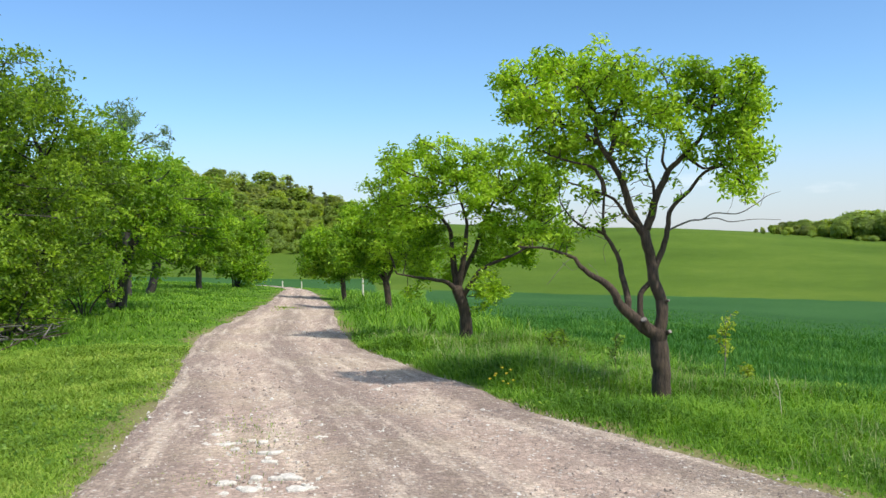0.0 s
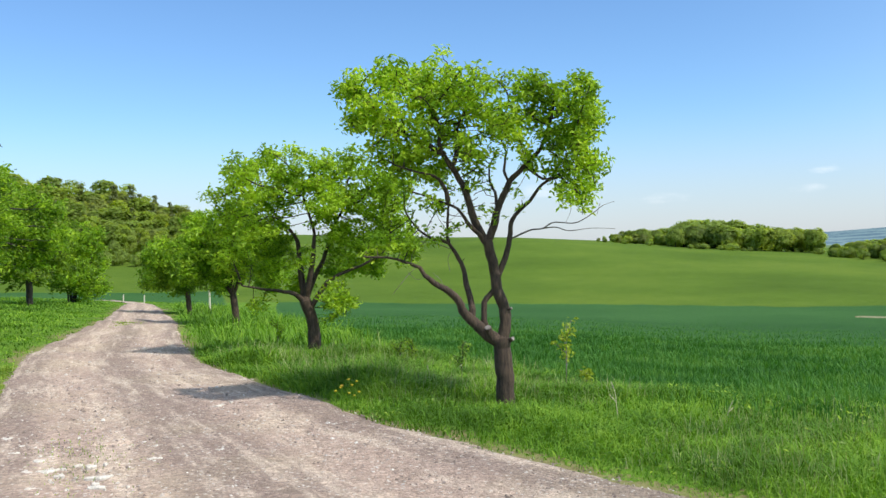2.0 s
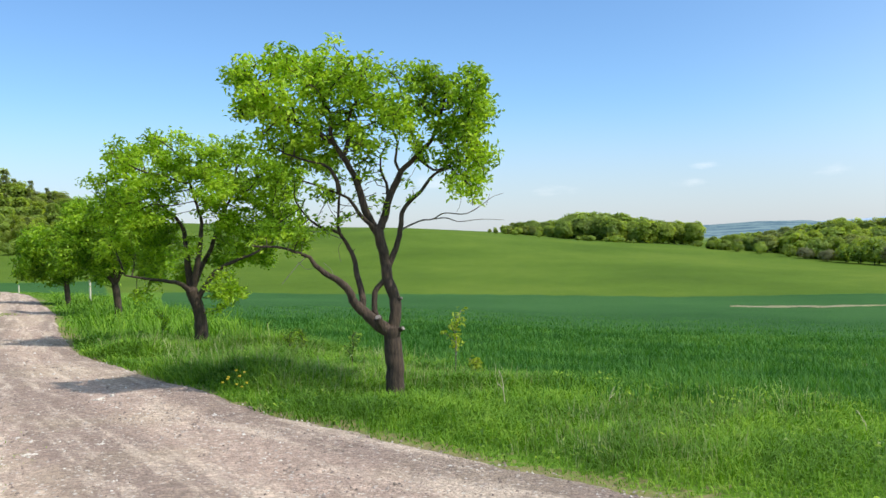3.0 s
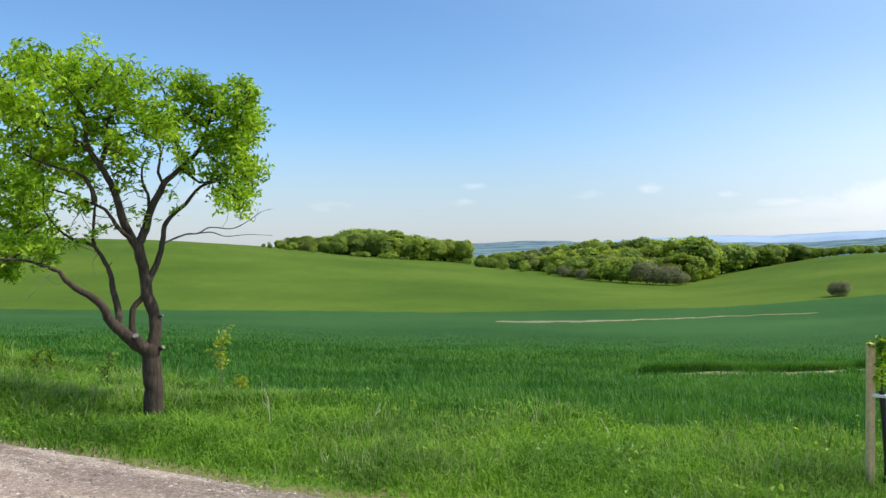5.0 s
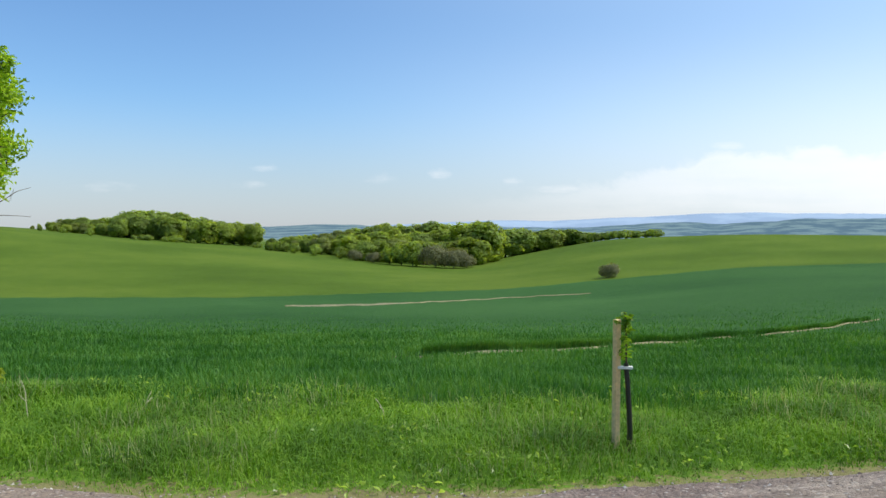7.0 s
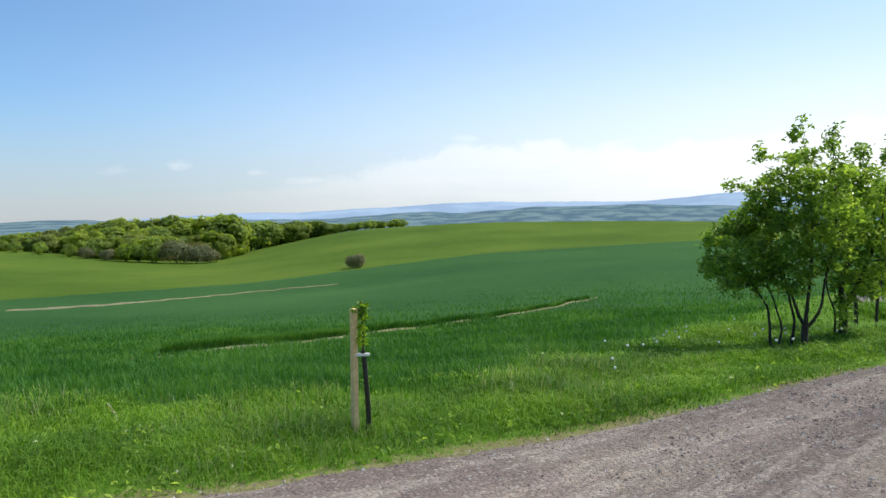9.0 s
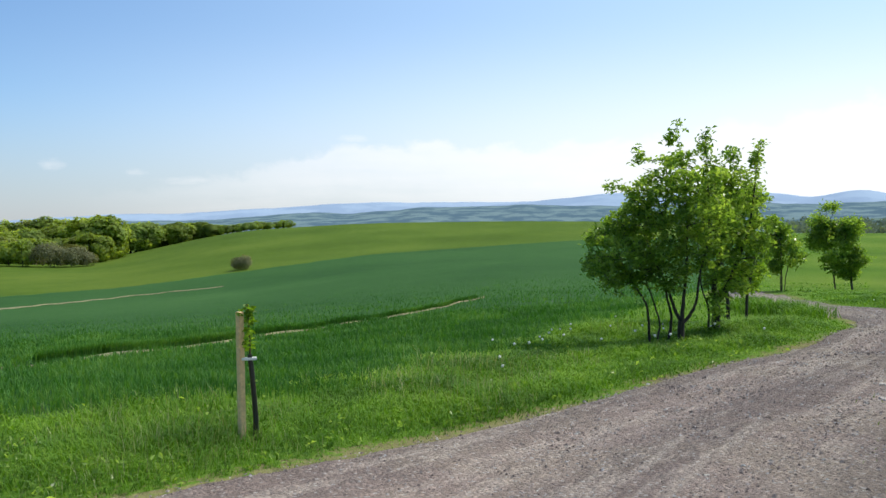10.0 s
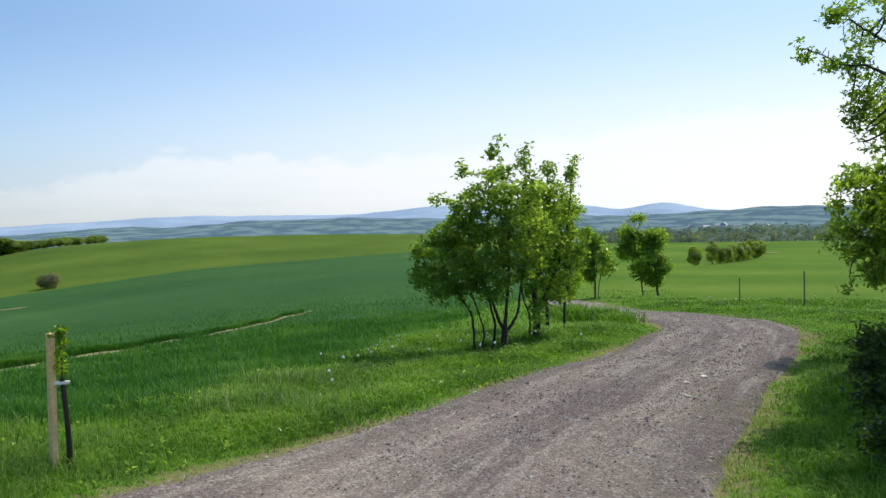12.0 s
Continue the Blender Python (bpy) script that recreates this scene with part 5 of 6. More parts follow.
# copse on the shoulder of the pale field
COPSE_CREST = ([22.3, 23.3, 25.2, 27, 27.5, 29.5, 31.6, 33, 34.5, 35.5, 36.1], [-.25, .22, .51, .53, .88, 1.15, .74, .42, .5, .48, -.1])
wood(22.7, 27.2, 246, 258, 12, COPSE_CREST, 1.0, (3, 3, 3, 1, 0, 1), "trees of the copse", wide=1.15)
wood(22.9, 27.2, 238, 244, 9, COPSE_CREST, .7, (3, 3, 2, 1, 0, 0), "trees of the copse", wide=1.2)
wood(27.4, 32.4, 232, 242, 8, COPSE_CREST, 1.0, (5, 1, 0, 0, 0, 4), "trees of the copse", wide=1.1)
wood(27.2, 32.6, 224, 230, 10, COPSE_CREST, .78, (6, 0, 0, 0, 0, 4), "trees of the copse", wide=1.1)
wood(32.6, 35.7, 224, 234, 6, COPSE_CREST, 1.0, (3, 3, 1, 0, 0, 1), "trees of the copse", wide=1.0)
for k in range(11):
    az = rng.uniform(22.8, 35.8)
    plant(BUSHES[0], az, 217 + 20 * max(0, 1 - (az - 22.8) / 4), rng.uniform(.25, .6), "bushes along the copse", .2, rng.uniform(1, 1.8))
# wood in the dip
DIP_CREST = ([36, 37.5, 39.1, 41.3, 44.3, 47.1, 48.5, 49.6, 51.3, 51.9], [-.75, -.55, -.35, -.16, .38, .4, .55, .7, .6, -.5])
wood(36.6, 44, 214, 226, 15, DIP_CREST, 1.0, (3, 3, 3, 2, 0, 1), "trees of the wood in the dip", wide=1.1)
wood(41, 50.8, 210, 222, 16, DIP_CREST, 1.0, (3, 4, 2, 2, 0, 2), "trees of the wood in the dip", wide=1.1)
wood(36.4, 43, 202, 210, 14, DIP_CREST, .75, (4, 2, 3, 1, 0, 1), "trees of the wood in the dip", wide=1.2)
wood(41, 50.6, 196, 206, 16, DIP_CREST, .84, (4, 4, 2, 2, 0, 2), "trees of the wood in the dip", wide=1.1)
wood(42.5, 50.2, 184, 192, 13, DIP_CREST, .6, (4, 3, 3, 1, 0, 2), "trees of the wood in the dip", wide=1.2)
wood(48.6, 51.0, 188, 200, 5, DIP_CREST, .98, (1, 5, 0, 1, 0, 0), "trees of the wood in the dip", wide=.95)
for az, d, kind, s in ((43.2, 178, 1, .8), (44.2, 177, 0, 1.0), (45, 175, 0, 1.35), (45.7, 174, 0, 1.5), (47.2, 171, 1, 1.5), (48.3, 170, 1, 1.4), (49.2, 171, 1, .9), (42, 184, 1, .8), (41, 188, 0, .8), (39.5, 194, 0, .8), (38.2, 198, 0, .7), (37.2, 202, 0, .7)):
    plant(BUSHES[kind], az, d, s, "bushes along the wood", .1)
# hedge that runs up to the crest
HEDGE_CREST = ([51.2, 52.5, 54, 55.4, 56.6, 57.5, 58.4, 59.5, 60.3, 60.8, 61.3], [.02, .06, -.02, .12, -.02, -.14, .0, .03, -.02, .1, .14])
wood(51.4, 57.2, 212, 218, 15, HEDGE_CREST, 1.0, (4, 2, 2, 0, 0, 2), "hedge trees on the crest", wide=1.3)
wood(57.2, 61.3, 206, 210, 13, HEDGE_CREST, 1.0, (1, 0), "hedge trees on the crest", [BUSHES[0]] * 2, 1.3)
# lone bush in the crop
plant(BUSHES[1], 58.3, 114, .66, "", .1, 1.05)
# trees along the lane in the far meadow
plant(SMALL[0], 98.2, 112, .36, "trees along the far lane")
for az, d, kind, s, wide in ((99.25, 122, 1, .44, 1.0), (99.7, 124, 0, .34, 1.0), (100.1, 127, 0, .33, 1.1), (100.4, 130, 1, .36, 1.2), (100.75, 134, 0, .36, 1.3), (101.1, 138, 0, .4, 1.2), (101.4, 143, 1, .42, 1.3), (101.7, 149, 0, .4, 1.3), (102.0, 156, 0, .4, 1.1)):
    plant(SMALL[kind], az, d, s, "trees along the far lane", .1, wide)
for ob in PROTO + HILL + BUSHES + SMALL:      # the patterns themselves stand far off in the wooded hill
    ob.matrix_world = Matrix.Translation(on_land(-29 + 1.2 * (PROTO + HILL + BUSHES + SMALL).index(ob), 250))
    ob["group"] = "trees of the wooded hill"

# ---------------------------------------------------------------- the distance


def ridge(name, az0, az1, d, tops, base, material, rough, seed, label, depth=500):
    """A far range: crest heights along bearings, with a ragged skyline, sloping down towards the eye."""
    az = np.linspace(az0, az1, 500)
    crest = np.interp(az, [a for a, _ in tops], [z for _, z in tops])
    crest = np.convolve(np.pad(crest, 3, mode="edge"), np.ones(7) / 7, "valid")
    crest = crest + np.array([rough * (noise.noise((a * .5, seed, 0)) + .35 * noise.noise((a * 2, seed, 1)) + .05 * noise.noise((a * 9, seed, 2))) for a in az])
    rows = []
    for q in (0, .25, .5, .75, 1.0, 1.15):
        z = base + (crest - base) * (math.sin(min(q, 1) * math.pi / 2) if q <= 1 else .6)
        dd = d - depth * (1 - q)
        rows.append(np.stack([dd * np.sin(np.radians(az)), dd * np.cos(np.radians(az)), z], 1))
    v = np.concatenate(rows)
    m = len(az)
    i, j = np.arange(5)[:, None] * m, np.arange(m - 1)[None]
    f = np.stack([i + j, i + j + 1, i + m + j + 1, i + m + j], -1).reshape(-1, 4)
    tagged(part(name, mesh_of(name, v, f, True), material), label, "hills", kind="structure")


def rise(el, d):
    return 1.65 + d * math.tan(radians(el))


ridge("backdrop", 20, 135, 4600, [(a, rise(e, 4600)) for a, e in ((20, -1.2), (30, -.5), (36, -.2), (50, .5), (52, .55), (54.3, .5), (57.5, .7), (61, .83), (63.5, 1.03), (67, 1.1), (71, 1.05), (76, 1.0), (79, 1.2), (82, 1.5), (86, 1.3), (91.6, 1.3), (93.8, .95), (96.3, 1.42), (99, .85), (104, .5), (135, .9))], -40, M_HAZED_BLUE, 5, 1.0, "mountains on the horizon with blue haze painted into their colour", 900)
ridge("backdrop", 20, 135, 3000, [(a, rise(e, 3000)) for a, e in ((20, -1.2), (30, -.4), (35.5, .0), (38, .1), (41.3, .26), (44, .0), (50, .1), (56, .1), (60, .35), (62.5, .5), (65, .42), (68, .55), (70, .78), (73, .72), (76, .85), (79, .72), (84, .6), (90, .7), (94, .55), (98, .72), (100.5, .78), (102.2, .98), (105.5, .86), (120, .9), (135, .7))], -40, M_HAZED_MID, 4, 2.0, "wooded hills and fields with haze painted into their colour", 1200)
ridge("backdrop", 85, 135, 1150, [(85, rise(-.9, 1150)), (95, rise(-.45, 1150)), (99, rise(-.2, 1150)), (104, rise(-.15, 1150)), (120, rise(-.1, 1150)), (135, rise(0, 1150))], -30, M_HAZED_NEAR, 3.5, 3.0, "wooded valley floor below the village, haze painted into its colour", 350)


def valley_trees():
    """Rows and groups of trees on the valley floor, a few specks each."""
    r = np.random.default_rng(75)
    verts = []
    for _ in range(190):
        az = r.uniform(92.5, 107)
        d = r.choice((620, 700, 800, 900, 1000)) + r.uniform(-25, 25)
        x, y = bearing(az, d)
        foot = max(float(height(x, y)), rise(float(np.interp(d, (620, 1000), (-1.05, -.45))), d) - 3)
        w, t = r.uniform(3, 7), r.uniform(4, 9)
        v = r.normal(size=(70, 3))
        v *= (r.uniform(.75, 1.05, 70) / np.linalg.norm(v, axis=1))[:, None]
        at = np.array([x, y, foot + t * .45]) + v * (w, w, t * .55)
        spray = r.normal(0, .9, (70, 3, 3))
        verts.append((at[:, None] + spray).reshape(-1, 3))
    v = np.concatenate(verts)
    tagged(part("valley_trees", mesh_of("valley_trees", v, np.arange(len(v)).reshape(-1, 3)), M_HAZED_VALLEY), "trees scattered over the valley floor, haze painted into their leaves", "trees", kind="stuff")


valley_trees()


def house(az, d, w, deep, tall):
    ob = thing("house", Vector((*bearing(az, d), rise(rng.uniform(-.32, -.12), d) - 2.5)), "small pale house in the distant village", "house", "village houses", rng.uniform(0, 180))
    bm = bmesh.new()
    bmesh.ops.create_cube(bm, size=1, matrix=Matrix.Translation((0, 0, tall / 2)) @ Matrix.Diagonal((w, deep, tall, 1)))
    part("wall", bm, M_HOUSE, ob)
    bm = bmesh.new()
    vs = [bm.verts.new(p) for p in ((-w * .55, -deep * .58, tall), (w * .55, -deep * .58, tall), (w * .55, deep * .58, tall), (-w * .55, deep * .58, tall), (-w * .55, 0, tall + deep * .45), (w * .55, 0, tall + deep * .45))]
    for f in ((0, 1, 5, 4), (2, 3, 4, 5), (0, 4, 3), (1, 2, 5), (3, 2, 1, 0)):
        bm.faces.new([vs[k] for k in f])
    part("roof", bm, M_ROOF, ob)


for az, d in ((98.6, 1130), (99.4, 1140), (99.9, 1120), (100.4, 1135), (101.2, 1125), (102.0, 1140), (102.6, 1120), (103.9, 1130), (104.6, 1140), (97.8, 1135)):
    house(az + rng.normal(0, .25), d - rng.uniform(0, 40), rng.uniform(5, 12), rng.uniform(4, 7), rng.uniform(2.5, 4.5))

# ---------------------------------------------------------------- stakes, posts and stones


def box(bm, lo, hi, bevel=0.0):
    got = bmesh.ops.create_cube(bm, size=1, matrix=Matrix.Translation([(a + b) / 2 for a, b in zip(lo, hi)]) @ Matrix.Diagonal((*[b - a for a, b in zip(lo, hi)], 1)))
    if bevel:
        edges = list({e for v in got["verts"] for e in v.link_edges})
        bmesh.ops.bevel(bm, geom=edges, offset=bevel, segments=2, affect="EDGES")


def staked_sapling():
    at = on_land(59.6, 7.3)
    stake = thing("tree_stake", at + Vector((-.02, .033, 0)), "square sawn timber stake driven into the verge", "stake", turn=-14)
    bm = bmesh.new()
    box(bm, (-.028, -.022, -.25), (.028, .022, 1.05), .004)
    part("post", bm, M_STAKE, stake)
    tree = thing("sapling", at + Vector((.035, -.06, 0)), "newly planted sapling in a black guard tied to a stake", "sapling", turn=-59)
    bm = bmesh.new()
    p = np.array([(.0, 0, 0), (.004, 0, .16), (-.006, 0, .35), (-.02, 0, .55), (-.034, 0, .70)])
    part("guard", mesh_of("guard", *pole(p, np.array([.024, .022, .021, .021, .020]), 12), True), M_TUBE, tree, "black plastic trunk guard")
    bm.free()
    q = spline([(-.03, 0, .66), (-.035, .0, .86), (-.04, .01, 1.06), (-.05, .01, 1.11)], 5)
    part("trunk", mesh_of("trunk", *pole(q, np.linspace(.009, .004, len(q)), 6), True), M_BARK, tree)
    r = np.random.default_rng(81)
    spots = np.stack([r.normal(-.045, .03, 70), r.normal(0, .035, 70), r.uniform(.74, 1.09, 70)], 1)
    part("crown", mesh_of("crown", *leaves(r, spots, .06, .03, 2, .012)), M_PLUM_DEEP, tree)
    bm = bmesh.new()
    box(bm, (-.1, -.026, .655), (.02, .026, .677), .003)
    part("tie", bm, M_TIE, tree, "pale webbing tie")


def fence_post(az, d, tall, material, label, w=.05):
    ob = thing("fence_post", on_land(az, d), label, "post", "fence posts", rng.uniform(0, 90))
    bm = bmesh.new()
    bmesh.ops.create_cone(bm, cap_ends=True, segments=10, radius1=w, radius2=w * .85, depth=tall + .3, matrix=Matrix.Translation((0, 0, tall / 2 - .15)))
    part("post", bm, material, ob)


staked_sapling()
fence_post(104.8, 22.6, .85, M_POST, "dark weathered wooden post at the meadow edge", .02)
fence_post(101.1, 24.2, .65, M_POST, "short grey wooden post at the meadow edge", .018)
fence_post(-2.0, 45.0, .95, M_PALE_POST, "pale wooden marker post in the verge", .05)
fence_post(-7.05, 58.0, .45, M_PALE_POST, "small pale post beside the track", .04)
fence_post(-5.85, 60.0, .5, M_PALE_POST, "small pale post beside the track", .04)


def flat_stone(x, y, w, l, turn, r):
    ob = thing("stone", Vector((x, y, float(height(x, y)) + (.013 if x < 3 else .014))), "flat white limestone set in the gravel", "stone", "white stones in the track", turn)
    bm = bmesh.new()
    n = 20
    rough = [r.uniform(.5, 1.2) for k in range(n)]
    rough = [(rough[k - 1] + 2 * rough[k] + rough[(k + 1) % n]) / 4 for k in range(n)]
    lobe, side = r.uniform(0, 6.28), r.uniform(.1, .3)
    rim = [(math.cos(a) * w / 2 * q, math.sin(a) * l / 2 * q) for a, q in ((2 * math.pi * k / n, rough[k] * (1 + side * math.cos(2 * math.pi * k * 3 / n + lobe))) for k in range(n))]
    low = [bm.verts.new((u, v, -.03)) for u, v in rim]
    mid = [bm.verts.new((u * .97, v * .97, .001 + r.uniform(-.003, .003))) for u, v in rim]
    top = [bm.verts.new((u * .85, v * .85, .006 + r.uniform(-.003, .004))) for u, v in rim]
    for a, b in ((low, mid), (mid, top)):
        for k in range(n):
            bm.faces.new((a[k], a[(k + 1) % n], b[(k + 1) % n], b[k]))
    bm.faces.new(top)
    part("slab", bm, M_STONE, ob)


r = np.random.default_rng(91)
for x, y, w, l in ((-1.66, 7.21, .26, .17), (-1.05, 6.9, .22, .1), (-.85, 6.2, .3, .2), (-.74, 5.9, .27, .17), (-1.07, 5.93, .22, .17), (-1.25, 6.1, .17, .14), (-1.59, 7.56, .15, .12), (-1.46, 7.21, .18, .13), (-2.04, 8.5, .12, .13), (-1.86, 8.15, .13, .14),
                   (-1.43, 6.56, .13, .13), (-1.48, 6.72, .09, .09), (-2.05, 7.9, .09, .1), (-.72, 7.37, .11, .09), (-2.15, 9.0, .08, .1), (-1.84, 7.9, .12, .1), (-1.34, 7.05, .1, .1), (-1.03, 6.63, .16, .1), (-1.06, 6.2, .12, .12), (-1.17, 7.26, .1, .1)):
    flat_stone(x, y, w * .9, l * .85, r.uniform(-15, 15), r)
    for k in range(2):
        flat_stone(x + r.normal(0, w * .7), y + r.normal(0, w * .9), w * r.uniform(.15, .32), w * r.uniform(.12, .3), r.uniform(0, 180), r)
for x, y, w, l in ((5.64, .75, .3, .2), (5.51, .84, .2, .14), (6.17, .24, .1, .07), (9.39, -1.39, .16, .1), (9.8, -1.62, .24, .12), (8.63, -1.3, .14, .1), (5.94, .09, .08, .06), (16.79, -2.1, .3, .3), (16.1, -2.65, .2, .2), (-.3, 9.6, .16, .1), (.2, 6.6, .1, .08)):
    flat_stone(x, y, w * .66, l * .62, r.uniform(0, 180), r)
    for k in range(3 if w > .13 else 1):
        flat_stone(x + r.normal(0, w * .7), y + r.normal(0, w * .7), w * r.uniform(.18, .4), w * r.uniform(.15, .35), r.uniform(0, 180), r)


def scatter_gravel():
    """Loose stones on the track: far too many to count."""
    r = np.random.default_rng(92)
    n = 120000
    k = r.integers(0, len(TRACK), n)
    c = r.random(n) * 1.03 - .015
    x, y = TRACK[k, 0] + (TRACK[k, 2] - TRACK[k, 0]) * c + r.normal(0, .15, n), TRACK[k, 1] + (TRACK[k, 3] - TRACK[k, 1]) * c + r.normal(0, .15, n)
    d = np.hypot(x, y)
    keep = (d > 2.2) & (d < 22) & (off_track(x, y) < .03) & (r.random(n) < np.clip(9 / d, .15, 1) ** 1.2)
    x, y, d, c = x[keep], y[keep], d[keep], c[keep]
    n = len(x)
    s = np.minimum(np.exp(r.normal(-4.9, .6, n)), .024) * np.clip(d / 9, .8, 1.15)
    z = height(x, y) + .022 - .02 * (np.exp(-((c - .28) / .1) ** 2) + np.exp(-((c - .74) / .1) ** 2)) + s * .2
    base = np.array([(1, 0, -.4), (0, 1, -.4), (-1, 0, -.4), (0, -1, -.4), (0, 0, .32)], float)       # undersides are in the dirt
    tri = np.array([(0, 1, 4), (1, 2, 4), (2, 3, 4), (3, 0, 4)])
    v = base[None] * r.uniform(.6, 1.3, (n, 5, 1)) + r.normal(0, .15, (n, 5, 3))
    a = r.uniform(0, 6.28, n)
    ca, sa = np.cos(a)[:, None], np.sin(a)[:, None]
    v = np.stack([v[..., 0] * ca - v[..., 1] * sa, v[..., 0] * sa + v[..., 1] * ca, v[..., 2]], -1) * s[:, None, None]
    v += np.stack([x, y, z], 1)[:, None]
    f = (np.arange(n)[:, None, None] * 5 + tri[None]).reshape(-1, 3)
    mat, nn, ll, bsdf, _ = shader("loose_stones")
    rnd = nn.new("ShaderNodeNewGeometry").outputs["Random Per Island"]
    ll.new(ramp(nn, ll, rnd, (0.0, (.17, .13, .11)), (.45, (.30, .23, .195)), (.8, (.46, .40, .35)), (1.0, (.72, .68, .62))), bsdf.inputs["Base Color"])
    bsdf.inputs["Roughness"].default_value, bsdf.inputs["Diffuse Roughness"].default_value = .9, .8
    tagged(part("gravel", mesh_of("gravel", v.reshape(-1, 3), f), mat), "loose stones lying on the farm track", "gravel", kind="stuff")


scatter_gravel()

# ---------------------------------------------------------------- grass, crop and weeds


def blades(x, y, z, tall, wide, lean, r):
    """Bent tapering blades, five corners each."""
    n = len(x)
    a = r.uniform(0, 2 * math.pi, n)
    b = a + r.uniform(.9, 2.2, n)
    foot = np.stack([x, y, z - .02], 1)
    side = np.stack([np.cos(a), np.sin(a), np.zeros(n)], 1) * (wide / 2)[:, None]
    bend = np.stack([np.cos(b), np.sin(b), np.zeros(n)], 1) * (tall * lean)[:, None]
    upv = np.stack([np.zeros(n), np.zeros(n), tall], 1)
    mid = foot + upv * .58 + bend * .3
    tip = foot + upv * (1 - .25 * np.clip(lean, 0, 1.5))[:, None] + bend
    v = np.stack([foot - side, foot + side, mid + side * .8, mid - side * .8, tip], 1).reshape(-1, 3)
    k = np.arange(n)[:, None] * 5
    f = np.concatenate([k + [0, 1, 2], k + [0, 2, 3], k + [3, 2, 4]])
    return v, f


def strew(r, n, az0, az1, d0, d1, power=1.0):
    """Places strewn over a sector, thinning out with distance."""
    a = np.radians(r.uniform(az0, az1, n))
    d = (d0 ** power + (d1 ** power - d0 ** power) * r.random(n)) ** (1 / power)
    return d * np.sin(a), d * np.cos(a), d


def clumpy(x, y, s, seed):
    f = np.zeros(len(x))
    for k in range(3):
        g = s * 2 ** k
        f += (np.sin(x * g * 1.1 + seed + 2.1 * np.sin(y * g * .7 + k)) * np.sin(y * g * 1.3 + seed * 2 + 1.7 * np.sin(x * g * .6))) / 2 ** k
    return np.clip(.5 + .4 * f, 0, 1)


def meadow_strip(name, r, n, sector, material, label, tall, keep_rule, wide=.0072, lean=(.35, 1.7)):
    x, y, d = strew(r, n, *sector)
    off = off_track(x, y)
    inside = zones(x, y)
    ok = keep_rule(x, y, d, off, inside, r)
    x, y, d, off = x[ok], y[ok], d[ok], off[ok]
    h = tall(x, y, d, off) * r.uniform(.55, 1.15, len(x))
    w = wide * np.clip(d / 6, .8, 4) * r.uniform(.7, 1.3, len(x))
    v, f = blades(x, y, height(x, y), h, w, r.uniform(*lean, len(x)), r)
    tagged(part(name, mesh_of(name, v, f), material), label, "grass", kind="stuff")


r = np.random.default_rng(101)
edge_wob = lambda x, y: .26 * (clumpy(x, y, 1.6, 3.3) - .5) + .14 * (clumpy(x, y, 6.0, 1.3) - .5)
rise_in = lambda off, a, b, c: a + (b - a) * np.clip(off / c, 0, 1)
right_tall = lambda x, y, d, off: rise_in(off, .05, .19, .8) * (.4 + 1.1 * clumpy(x, y, .9, 2.0)) * (1 + 1.0 * np.clip((13 - np.degrees(np.arctan2(x, y))) / 5, 0, 1)) * np.where((np.degrees(np.arctan2(x, y)) > 89) & (d > 18), .5, 1)
left_tall = lambda x, y, d, off: rise_in(off, .06, np.where((x > 0) & (d < 13), .42, np.where(x > 0, .14, .22)), np.where(x > 0, 2.0, 3.2)) * (.55 + .8 * clumpy(x, y, .8, 5.0))
field_side = lambda x, y, i: (np.degrees(np.arctan2(x, y)) > -4) & (i["wheat"] < .6 + 1.2 * (clumpy(x, y, 1.1, 6.1) - .5) - 1.6 * RAMP[:len(x)]) & ~((np.degrees(np.arctan2(x, y)) > 96) & (x < 19))
inner_side = lambda x, y: ((np.degrees(np.arctan2(x, y)) < -4) | ((np.degrees(np.arctan2(x, y)) > 94) & (x < 19) & (y < -1)))

RAMP = np.abs(np.random.default_rng(7).normal(0, 1, 400000))
meadow_strip("verge_grass", r, 270000, (-4, 97, 4.2, 17, 1.15), M_GRASS, "long fresh green verge grass", right_tall,
             lambda x, y, d, off, i, r: (off > .02 + edge_wob(x, y)) & field_side(x, y, i) & (r.random(len(x)) < .35 + .65 * np.clip(off / .5, 0, 1)))
meadow_strip("verge_grass", r, 60000, (-6, 97, 16, 60, 1.0), M_GRASS, "long fresh green verge grass", right_tall,
             lambda x, y, d, off, i, r: (off > .02 + edge_wob(x, y)) & field_side(x, y, i) & (off < 9))
meadow_strip("seeding_grass", r, 30000, (-4, 97, 4.5, 16, 1.15), M_STRAW, "pale seeding grass stalks among the green", lambda x, y, d, off: right_tall(x, y, d, off) * 1.25,
             lambda x, y, d, off, i, r: (off > .3) & field_side(x, y, i) & (clumpy(x, y, .7, 8.0) > .6), .004, (.1, .5))
meadow_strip("short_grass", r, 135000, (-36, -4, 4.5, 15, 1.1), M_LAWN, "short sunlit grass beside the track", left_tall,
             lambda x, y, d, off, i, r: (off > edge_wob(x, y)) & inner_side(x, y) & (r.random(len(x)) < .55 + .45 * np.clip(off / .6, 0, 1)))
meadow_strip("short_grass", r, 70000, (-36, -4, 14, 62, 1.0), M_GRASS, "rough grass under the trees", left_tall,
             lambda x, y, d, off, i, r: (off > .02 + edge_wob(x, y)) & inner_side(x, y))
